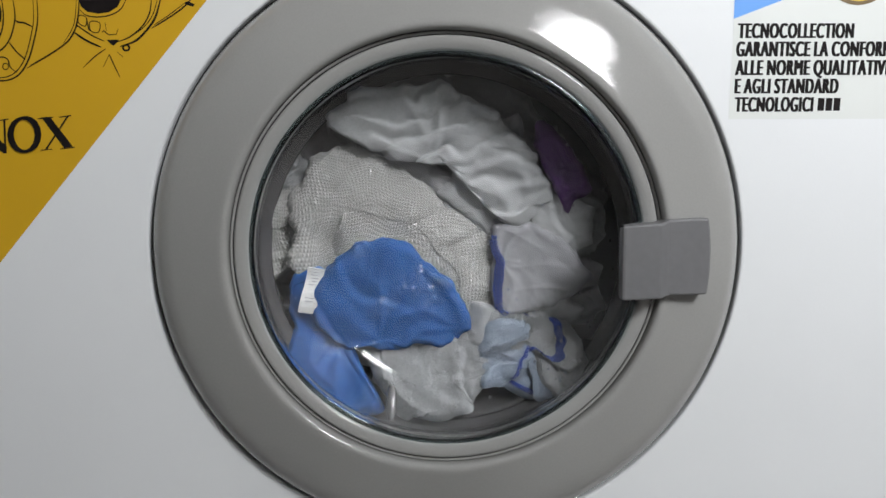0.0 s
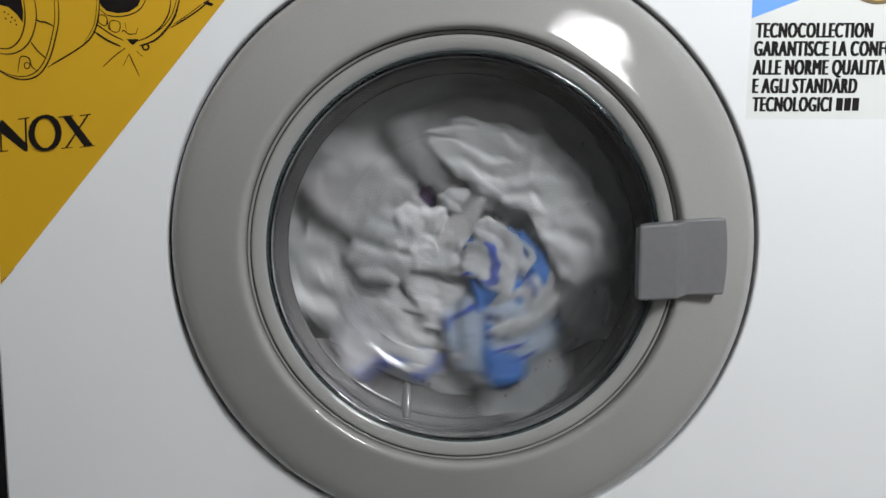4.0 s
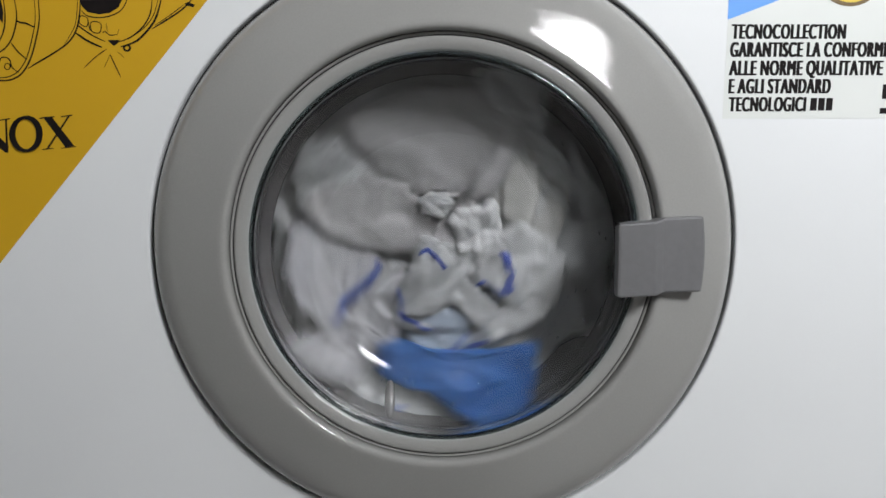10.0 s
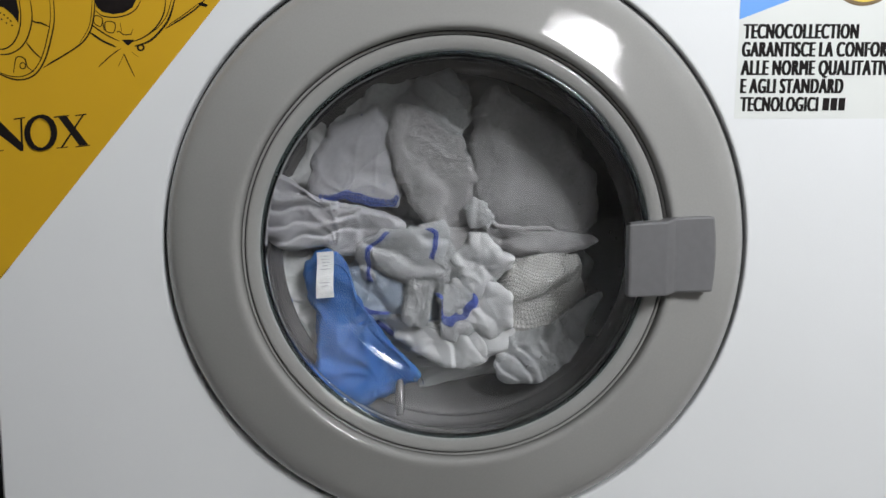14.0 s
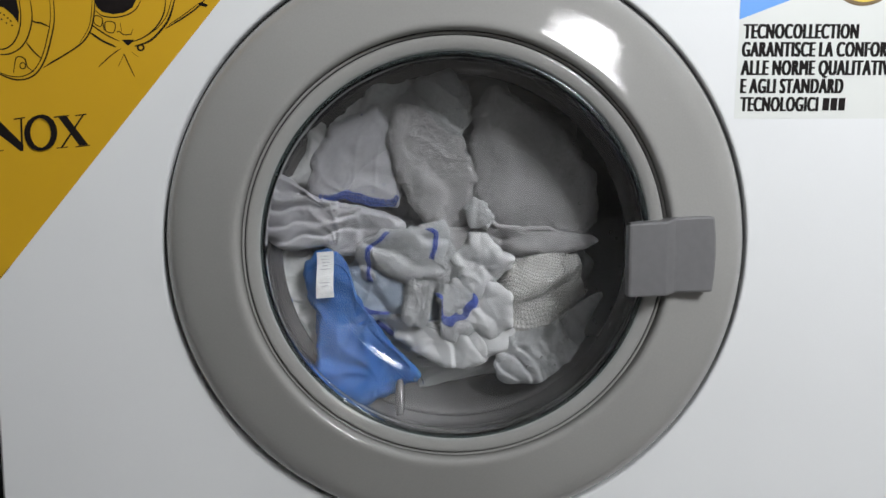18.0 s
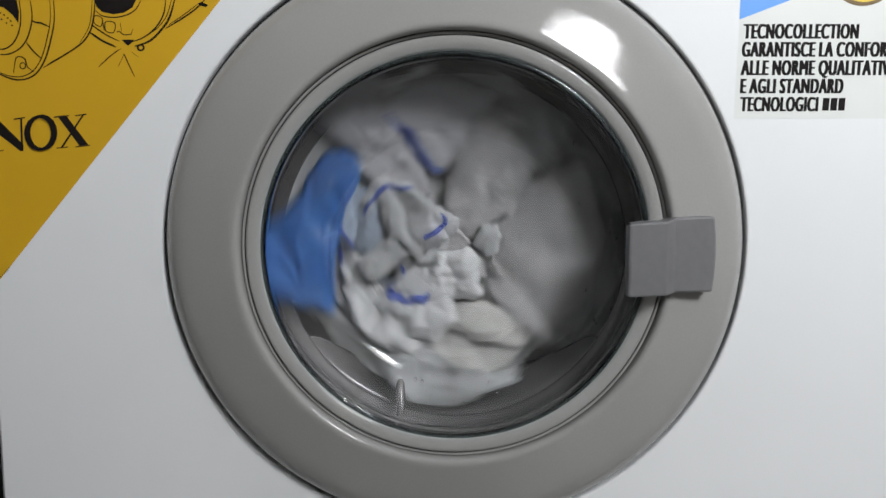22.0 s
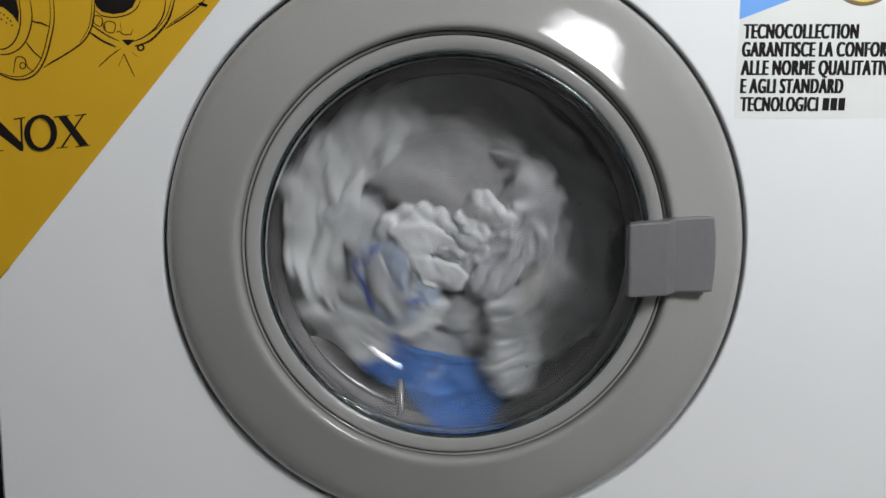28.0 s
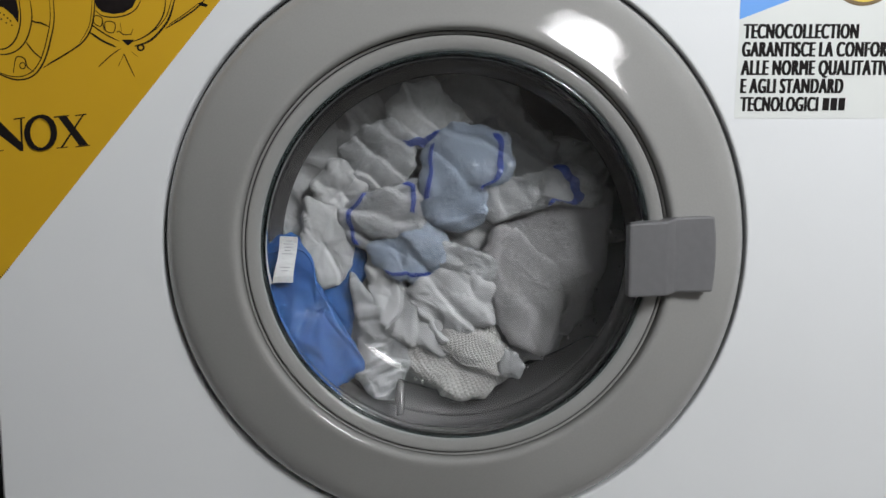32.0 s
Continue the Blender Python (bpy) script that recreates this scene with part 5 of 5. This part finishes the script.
garment("striped_cloth", "towel", "terry_white", "smooth",
        "twisted white terry cloth with a dark blue stripe",
        [(-0.0427, 0.0074), (-0.0201, 0.01), (-0.0027, 0.0134), (0.0192, 0.0229), (0.0342, 0.0135), (0.0442, -0.0026), (0.0345, -0.0108), (0.015, -0.0064), (-0.0069, -0.0133), (-0.0331, -0.0219), (-0.0435, -0.015)], 0.013, (1.1, 1.3), ('stripe_u2',),
        ((0, 0, 0.0562, -0.0652, -25, 0), (0.9, 0, 0.0562, -0.0652, -25, 0), (3, 3, -0.0121, -0.017, -30, 0.001), 
         (5.6, 13, -0.004, -0.0309, -80, 0.002), (24.3, 13, -0.004, -0.0309, -80, 0.002), (28, 28, -0.0567, -0.0057, -60, 0.002), 
         (30.5, 31, 0.0679, 0.0041, -35, 0.001), (31, 31, 0.0679, 0.0041, -35, 0.001), (31.7, 32, 0.0601, 0.0315, 0, 0.001), 
         (32, 32, 0.0601, 0.0315, 0, 0.001)))

garment("white_sock_bundle", "cloth", "terry_white", "soft",
        "white cotton cloth crumpled into a damp bundle",
        [(-0.027, 0.0053), (-0.0105, 0.0198), (0.0077, 0.0266), (0.0224, 0.0154), (0.0259, -0.0069), (0.0129, -0.0232), (-0.0054, -0.0258), (-0.0237, -0.0128)], 0.014, (1.35, 1.35), (),
        ((0, 0, 0.0863, 0.011, 0, 0.012), (0.9, 0, 0.0863, 0.011, 0, 0.012), (2, 2, 0.0775, 0.0234, 0, 0.024), 
         (3, 3, -0.031, -0.0132, 0, -0.001), (5.6, 13, -0.0117, 0.0885, 0, 0.004), (24.3, 13, -0.0117, 0.0885, 0, 0.004), 
         (28, 28, -0.0605, -0.051, 20, 0.003), (30.5, 31, -0.0424, 0.0714, -30, 0.001), (31, 31, -0.0424, 0.0714, -30, 0.001), 
         (31.7, 32, -0.0494, 0.0565, 0, 0.001), (32, 32, -0.0494, 0.0565, 0, 0.001)))

garment("white_napkin", "cloth", "cotton", "soft",
        "white cotton napkin crumpled and damp",
        [(-0.0226, 0.0042), (-0.0092, 0.0223), (0.0022, 0.0248), (0.01, 0.0136), (0.0223, 0.0063), (0.0152, -0.0045), (0.0019, -0.0149), (-0.0035, -0.028), (-0.0158, -0.0167)], 0.015, (1.4, 1.35), (),
        ((0, 0, 0.0757, -0.0535, 0, 0.006), (0.9, 0, 0.0757, -0.0535, 0, 0.006), (2, 2, -0.0316, -0.0712, 20, 0.01), 
         (3, 3, -0.0461, -0.0057, 20, -0.001), (5.6, 13, 0.0213, -0.0191, 0, -0.001), (24.3, 13, 0.0213, -0.0191, 0, -0.001), 
         (25, 25, -0.0246, -0.0454, 0, -0.001), (28, 28, 0.0227, 0.0095, 0, -0.001), (30.5, 31, -0.0737, 0.0312, -15, 0.001), 
         (31, 31, -0.0737, 0.0312, -15, 0.001), (31.7, 32, -0.0748, 0.0313, 0, 0.001), (32, 32, -0.0748, 0.0313, 0, 0.001)))

garment("white_pillowcase", "pillowcase", "cotton", "soft",
        "white cotton pillowcase scrunched up and wet",
        [(-0.0526, 0.0221), (-0.0388, 0.0161), (-0.0231, 0.0082), (-0.0034, 0.0091), (0.0163, 0.0062), (0.0398, 0.0163), (0.0498, 0.004), (0.0441, -0.0103), (0.0243, -0.0206), (0.0044, -0.0247), (-0.0174, -0.0165), (-0.0351, -0.0022)], 0.016, (1.35, 1.3), (),
        ((0, 0, -0.0059, 0.0362, -30, 0.012), (0.9, 0, -0.0059, 0.0362, -30, 0.012), (2, 2, -0.0708, -0.0473, 40, 0.03), 
         (3, 3, -0.0688, -0.0454, 0, 0.014), (5.6, 13, -0.0039, -0.0671, 0, 0.002), (24.3, 13, -0.0039, -0.0671, 0, 0.002), 
         (28, 28, 0.0397, 0.0113, 60, 0.001), (30.5, 32, -0.0334, -0.043, -45, 0.002), (32, 32, -0.0334, -0.043, -45, 0.002)))

garment("white_cloth", "cloth", "cotton", "soft",
        "white cotton cloth rolled and creased",
        [(-0.02177, 0.02722), (0, 0.03084), (0.02177, 0.009072), (0.02495, -0.01814), (0.009072, -0.02994), (-0.01361, -0.01814)], 0.014, (1.3, 1.35), (),
        ((0, 0, 0.0283, 0.0248, 40, 0.01), (0.9, 0, 0.0283, 0.0248, 40, 0.01), (2, 2, 0.0382, 0.0848, 0, 0.012), 
         (3, 3, -0.0461, -0.0662, 0, 0.012), (5.6, 13, 0.0118, -0.0549, -15, 0.004), (24.3, 13, 0.0118, -0.0549, -15, 0.004), 
         (28, 28, -0.0151, -0.0113, 20, -0.002), (30.5, 31, -0.0625, -0.0194, -20, 0.002), (31, 31, -0.0625, -0.0194, -20, 0.002), 
         (31.7, 32, -0.0891, -0.0039, -20, 0.001), (32, 32, -0.0891, -0.0039, -20, 0.001)))

garment("white_handkerchief", "cloth", "cotton", "soft",
        "white cotton handkerchief twisted into a rosette",
        [(-0.0345, 0.0126), (-0.0113, 0.0306), (0.0157, 0.0287), (0.0298, 0.0144), (0.0283, -0.0099), (0.0133, -0.0171), (0.0037, -0.0289), (-0.0114, -0.0244), (-0.0228, -0.0098)], 0.017, (1.35, 1.4), (),
        ((0, 0, 0.0872, -0.0378, 60, 0.014), (0.9, 0, 0.0872, -0.0378, 60, 0.014), (2, 2, 0.0742, -0.0195, 0, 0.01), 
         (3, 3, -0.0839, -0.0019, 0, 0.02), (5.6, 13, -0.1032, -0.0688, 80, 0.01), (24.3, 13, -0.1032, -0.0688, 80, 0.01), 
         (28, 28, -0.0227, -0.0057, 0, -0.001), (29, 29, -0.0057, 0.0004, 70, -0.002), (30, 30, -0.0333, -0.0095, 20, -0.002), 
         (30.5, 31, -0.0176, -0.0409, -22, -0.003), (31, 31, -0.0176, -0.0409, -22, -0.003), (31.7, 32, 0.0014, -0.0471, 0, -0.003), 
         (32, 32, 0.0014, -0.0471, 0, -0.003)))

garment("white_hand_towel", "towel", "terry_white", "drape",
        "white hand towel rolled with soft creases",
        [(-0.0215, 0.053), (-0.0068, 0.0335), (0.0115, 0.0157), (0.0201, -0.0025), (0.0225, -0.0256), (0.0097, -0.0426), (-0.0069, -0.0399), (-0.0178, -0.0214), (-0.0127, 0.0063)], 0.013, (1.1, 1.4), (),
        ((0, 0, -0.0978, 0.0363, 25, 0.014), (0.9, 0, -0.0978, 0.0363, 25, 0.014), (3, 3, 0.0711, -0.0662, 60, 0.01), 
         (5.6, 13, 0.0682, -0.0724, -66, 0), (24.3, 13, 0.0682, -0.0724, -66, 0), (28, 28, 0.0378, -0.0662, 0, -0.001), 
         (30.5, 31, -0.0629, -0.0493, -22, 0.002), (31, 31, -0.0629, -0.0493, -22, 0.002), (31.7, 32, -0.0519, -0.0691, 0, 0.001), 
         (32, 32, -0.0519, -0.0691, 0, 0.001)))

garment("white_bedsheet", "bedsheet", "cotton", "bulk",
        "white cotton bedsheet packed into wet folds",
        [(-0.1217, 0.0635), (-0.03175, 0.1244), (0.0635, 0.1164), (0.127, 0.03175), (0.1217, -0.05821), (0.03175, -0.1244), (-0.0635, -0.1164), (-0.1244, -0.03175)], 0.028, (1.2, 1.2), (),
        ((0, 0, -0.0098, 0.0021, 0, 0.044), (0.9, 0, -0.0098, 0.0021, 0, 0.044), (2, 2, -0.0008, 0.0019, 0, 0.024), 
         (3, 3, -0.0121, 0.017, 0, 0.022), (5, 5, 0, -0.0019, 60, 0.018), (11.4, 11.4, 0, -0.0019, 60, 0.018), 
         (12.2, 13, -0.0194, 0.0005, 60, 0.03), (20.7, 13, -0.0194, 0.0005, 60, 0.03), (21, 21, -0.0038, 0.0095, 20, 0.02), 
         (25, 25, -0.0038, 0, 0, 0.02), (28, 28, -0.0038, 0, 0, 0.02), (30, 30, -0.0038, -0.0057, 0, 0.02), 
         (30.5, 32, -0.0215, -0.0035, 0, 0.022), (32, 32, -0.0215, -0.0035, 0, 0.022)))

garment("white_bedsheet_fold", "bedsheet", "terry_white", "bulk",
        "white bedsheet fold packed inside the drum",
        [(-0.08165, 0.02722), (-0.009072, 0.0499), (0.07711, 0.03175), (0.08618, -0.01361), (0.01361, -0.0499), (-0.07711, -0.03175)], 0.022, (1.25, 1.2), (),
        ((0, 0, -0.0334, -0.0526, 60, 0.034), (0.9, 0, -0.0334, -0.0526, 60, 0.034), (5.6, 13, 0.0076, -0.0151, 10, 0.03), 
         (24.3, 13, 0.0076, -0.0151, 10, 0.03), (30.5, 32, -0.0235, -0.0231, 40, 0.026), (32, 32, -0.0235, -0.0231, 40, 0.026)))

garment("white_sock", "sock", "terry_white", "smooth",
        "small white terry sock balled up, damp",
        [(-0.0104, 0.004158), (-0.003742, 0.01164), (0.004574, 0.009148), (0.01123, -0.002079), (0.007069, -0.009979), (-0.005821, -0.009148)], 0.009, (1.1, 1.1), (),
        ((0, 0, 0.0245, 0.0437, 0, 0.008), (0.9, 0, 0.0245, 0.0437, 0, 0.008), (5.6, 13, 0.0172, 0.0167, 0, 0), 
         (24.3, 13, 0.0172, 0.0167, 0, 0), (30.5, 32, 0.0397, -0.0878, 0, 0.002), (32, 32, 0.0397, -0.0878, 0, 0.002)))

garment("grey_washcloth", "towel", "terry", "smooth",
        "grey-white terry towel edge folded into a band",
        [(-0.06445, 0.006237), (-0.0395, 0.009979), (0.006237, 0.007484), (0.0632, 0.00499), (0.06861, -0.002079), (0.04782, -0.007484), (0.01247, -0.01081), (-0.01455, -0.006653), (-0.0395, -0.01414), (-0.05946, -0.009979)], 0.011, (1.05, 1.1), (),
        ((0, 0, -0.0097, 0.0438, -35, 0.012), (0.9, 0, -0.0097, 0.0438, -35, 0.012), (2, 2, 0.0075, 0.0657, -35, 0.014), 
         (3, 3, 0.0181, 0.0302, 40, -0.001), (5.6, 13, 0.0348, -0.0016, 0, 0.004), (24.3, 13, 0.0348, -0.0016, 0, 0.004), 
         (30.5, 32, 0.0619, 0.0099, -10, 0.03), (32, 32, 0.0619, 0.0099, -10, 0.03)))

garment("white_washcloth", "towel", "terry_white", "smooth",
        "narrow white terry washcloth hanging in a loop",
        [(-0.008316, 0.02079), (0.002079, 0.02827), (0.01247, 0.02079), (0.009563, 0), (0.006653, -0.02245), (-0.001663, -0.02661), (-0.01247, -0.02079), (-0.009979, 0)], 0.01, (1.05, 1.1), (),
        ((0, 0, 0.0321, 0.0663, 20, 0.02), (0.9, 0, 0.0321, 0.0663, 20, 0.02), (5.6, 13, -0.0227, -0.0349, 0, -0.003), 
         (24.3, 13, -0.0227, -0.0349, 0, -0.003), (30.5, 32, 0.0076, -0.0151, 80, 0.002), (32, 32, 0.0076, -0.0151, 80, 0.002)))

garment("white_tea_towel", "towel", "cotton", "soft",
        "white cotton tea towel gathered in small pleats",
        [(-0.0199, 0.0177), (0.0041, 0.0215), (0.0227, 0.0107), (0.0222, -0.014), (0.0069, -0.0238), (-0.0153, -0.0115), (-0.0219, 0.0036)], 0.013, (1.3, 1.3), (),
        ((0, 0, 0.0786, 0.0118, 0, 0.003), (0.9, 0, 0.0786, 0.0118, 0, 0.003), (2, 2, 0.0743, -0.0235, 0, 0.022), 
         (5.6, 13, 0.0195, -0.0469, 0, 0), (24.3, 13, 0.0195, -0.0469, 0, 0), (30.5, 32, -0.0156, 0.0771, 0, 0.006), 
         (32, 32, -0.0156, 0.0771, 0, 0.006)))

garment("white_lace_top", "shirt", "cotton", "soft",
        "white cotton lace top with blue stitching, wrung",
        [(-0.0287, 0.0078), (-0.0158, 0.0197), (0.0031, 0.0248), (0.0212, 0.0068), (0.0349, -0.0048), (0.0135, -0.0112), (-0.0012, -0.0224), (-0.0158, -0.0215), (-0.0253, -0.0047)], 0.011, (1.3, 1.3), ('scallop',),
        ((0, 0, -0.1093, 0.0401, 0, 0.024), (0.9, 0, -0.1093, 0.0401, 0, 0.024), (5.6, 13, -0.1154, -0.0278, -40, 0.012), 
         (24.3, 13, -0.1154, -0.0278, -40, 0.012), (30.5, 31, -0.0021, 0.0714, -25, 0.001), (31, 31, -0.0021, 0.0714, -25, 0.001), 
         (31.7, 32, -0.0176, 0.0832, 0, 0.003), (32, 32, -0.0176, 0.0832, 0, 0.003)))

garment("face_towel", "towel", "terry_white", "crush",
        "thick white terry face towel crumpled and soaked",
        [(-0.0391, 0.0181), (-0.0213, 0.0284), (0.0099, 0.0284), (0.0301, 0.0324), (0.042, 0.0119), (0.039, -0.0096), (0.0272, -0.0246), (0.0025, -0.0338), (-0.0161, -0.0296), (-0.0313, -0.0128), (-0.0422, -0.0046)], 0.017, (1.25, 1.25), (),
        ((0, 0, -0.0095, -0.091, 0, -0.001), (0.9, 0, -0.0095, -0.091, 0, -0.001), (2, 2, 0.0393, -0.0551, 20, 0.012), 
         (5.6, 13, -0.1114, -0.0762, 60, 0.012), (24.3, 13, -0.1114, -0.0762, 60, 0.012), (30.5, 32, -0.0631, -0.0554, 60, 0.016), 
         (32, 32, -0.0631, -0.0554, 60, 0.016)))


PIECES = []
TAGS = []
MADE = {}


def build_laundry():
    for seed, (name, category, kind, style, label, poly, thick, folds, extras, keys) in enumerate(LAUNDRY):
        fuzzy = kind.startswith("terry")
        front, s = cloth_face(poly, thick, folds, 11 + seed, style, fuzzy)
        flaps = flap_sheets(front, s, thick, 11 + seed, style, fuzzy)
        n = front.shape[0]
        body = cloth_body(front, s, thick, flaps, seed + 1 if fuzzy else 0)
        if name in PART_OF:
            short, whole = PART_OF[name]
            ob = part(short, body, CLOTH[kind], MADE[whole], label, True)
        else:
            ob = tagged(part(name, body, CLOTH[kind], None, "", True), label, category)
        MADE[name] = ob
        for extra in extras:
            if extra == "tag":
                tag = part("care_tag", care_tag(), M_TAG, ob, "white printed satin care tag")
                tag.matrix_basis = Matrix.Translation((-0.0200, -0.0172, 0.0345)) @ Matrix.Rotation(radians(-4), 4, "Y") @ Matrix.Rotation(radians(14), 4, "X") @ Matrix.Diagonal((1.12, 1, 0.86, 1))
                bm = bmesh.new()
                for k in (0, 1, 2, 3, 4, 8, 9):
                    z = 0.0145 - 0.0025 * k
                    wide = 0.0030 + 0.0042 * ((k * 37) % 10) / 10
                    y = -0.00055 + 0.0022 * math.sin(z * 130)
                    bmesh.ops.create_cube(bm, size=1.0, matrix=Matrix.Translation((0.0012 * math.sin(z * 90), y, z)) @ Matrix.Diagonal((wide, 0.0003, 0.0007, 1)))
                part("tag_print", bm, M_PRINT, tag, "faded grey lines of print")
                TAGS.append((tag, tag.matrix_basis.copy()))
            elif extra == "stripe_u":
                part("stripe", band(front, (n - 20, n - 14), (6, n - 6), 0.0007), M_STRIPE, ob, "dark blue woven stripe", True)
                part("stripe", band(front, (10, 15), (10, n - 10), 0.0007), M_STRIPE, ob, "dark blue woven stripe", True)
            elif extra == "stripe_u2":
                part("stripe", band(front, (n - 23, n - 15), (5, n - 5), 0.0007), M_STRIPE, ob, "dark blue woven stripe", True)
            elif extra == "stripe_v":
                part("stripe", band(front, (10, n - 10), (12, 18), 0.0007), M_STRIPE, ob, "dark blue woven stripe", True)
            elif extra == "hem":
                pts = [front[i, 5] + np.array([0, -0.0012, 0]) for i in range(10, n - 8)]
                part("hem", cord(pts, 0.0018, 8), CLOTH[kind], ob, "thick rolled hem", True)
            elif extra == "seam":
                pts = [front[i, n - 12] + np.array([0, -0.0004, 0]) for i in range(8, n - 8)]
                part("seam", cord(pts, 0.0005, 6), CLOTH[kind], ob, "stitched seam", True)
            elif extra == "scallop":
                for row in (8, 12):
                    pts = []
                    for k in range(9 * 8, (n - 10) * 8):
                        i, h = k // 8, (k % 8) / 8
                        q = front[i, row] * (1 - h) + front[i + 1, row] * h
                        a = 2 * math.pi * k / 26
                        pts.append(q + np.array([0.0016 * math.cos(a), -0.0009 - 0.0003 * math.sin(a), 0.0015 * math.sin(a)]))
                    part("scalloped_edging", cord(pts, 0.00042, 5), M_STRIPE, ob, "blue looped stitching", True)
        PIECES.append((ob, thick, keys, 0.0125 if kind == "blue" else 0.0150))


build_laundry()

# ---------------------------------------------------------------- what moves
# how far the load has turned, in degrees, anticlockwise as seen from the room
TURN_A = ((0, 0), (0.9, 0), (1.0, 20), (1.1, 42), (1.2, 80), (1.3, 119), (2.2, 438), (3.0, 723), (6.0, 1788), (7.0, 2146), (8.0, 2499), (9.0, 2853), (10.0, 3214),
          (11.0, 3577), (11.3, 3655), (11.5, 3708), (11.6, 3742), (11.7, 3781), (11.8, 3826), (11.9, 3848), (12.0, 3865), (12.15, 3892), (12.3, 3904), (12.55, 3905), (12.8, 3888), (13.0, 3879))
TURN_B = ((20.7, 3879), (20.8, 3876), (20.9, 3866), (21.0, 3843), (21.2, 3790), (21.4, 3700), (21.6, 3606), (21.8, 3539), (22.0, 3474), (23.0, 3133), (24.0, 2787), (25.0, 2437),
          (30.0, 662), (30.2, 591), (30.4, 562), (30.6, 502), (30.8, 494), (31.0, 496), (31.2, 517), (31.4, 527), (32.0, 529))
TURNS = np.array(TURN_A + TURN_B, float)


def turned(t):
    return float(np.interp(t, TURNS[:, 0], TURNS[:, 1]))


def load_times():
    ts = [0.0, 0.5, 0.85]
    ts += [round(0.9 + 0.1 * k, 2) for k in range(125)]
    ts += [14.0, 16.0, 18.0, 20.0, 20.6]
    ts += [round(20.7 + 0.1 * k, 2) for k in range(114)]
    return ts


def motions():
    times = load_times()
    walk(drum, [(t, DRUM_M @ Matrix.Rotation(-radians(turned(t)), 4, "Y")) for t in times])
    path = {}
    for ob, thick, keys, near in PIECES:
        # poses in the turning load's own space
        rel, last = [], None
        for t, ref, x, z, rot, deep in keys:
            b = radians(turned(ref))
            c, s = math.cos(-b), math.sin(-b)
            r = rot - turned(ref)
            if last is not None:
                r += 360 * round((last - r) / 360)
            last = r
            rel.append((t, x * c - z * s, x * s + z * c, r, deep))
        rel = np.array(rel)
        rows = []
        for t in times:
            i = int(np.clip(np.searchsorted(rel[:, 0], t) - 1, 0, len(rel) - 2)) if len(rel) > 1 else 0
            t0, t1 = rel[i, 0], rel[i + 1, 0]
            k = min(1.0, max(0.0, (t - t0) / max(1e-6, t1 - t0)))
            k = k * k * (3 - 2 * k)
            x, z, r, deep = rel[i, 1:] * (1 - k) + rel[i + 1, 1:] * k
            b = radians(turned(t))
            c, s = math.cos(b), math.sin(b)
            wx, wz = x * c - z * s, x * s + z * c
            rad = math.hypot(wx, wz)
            tilt = radians(-8) * min(1.2, rad / 0.10)
            out = Vector((wz, 0, -wx)).normalized() if rad > 1e-6 else Vector((1, 0, 0))
            m = Matrix.Translation((DX + wx, near + thick * 1.05 + deep, DZ + wz)) @ Matrix.Rotation(-tilt, 4, out) @ Matrix.Rotation(-radians(r + turned(t)), 4, "Y")
            rows.append((t, m))
        path[ob] = rows
    for ob, rows in path.items():
        if ob.parent is None:
            walk(ob, rows)
        else:
            walk(ob, [(t, whole.inverted() @ m) for (t, m), (_, whole) in zip(rows, path[ob.parent])])
    # the tag is caught in the folds while the drum turns
    for tag, out in TAGS:
        tucked = out @ Matrix.Translation((0.004, 0.013, -0.004))
        walk(tag, [(t, out if shown else tucked) for t, shown in ((0, 1), (0.9, 1), (1.3, 0), (11.6, 0), (12.0, 1), (20.9, 1), (21.4, 0), (30.3, 0), (30.6, 1), (32, 1))])


motions()
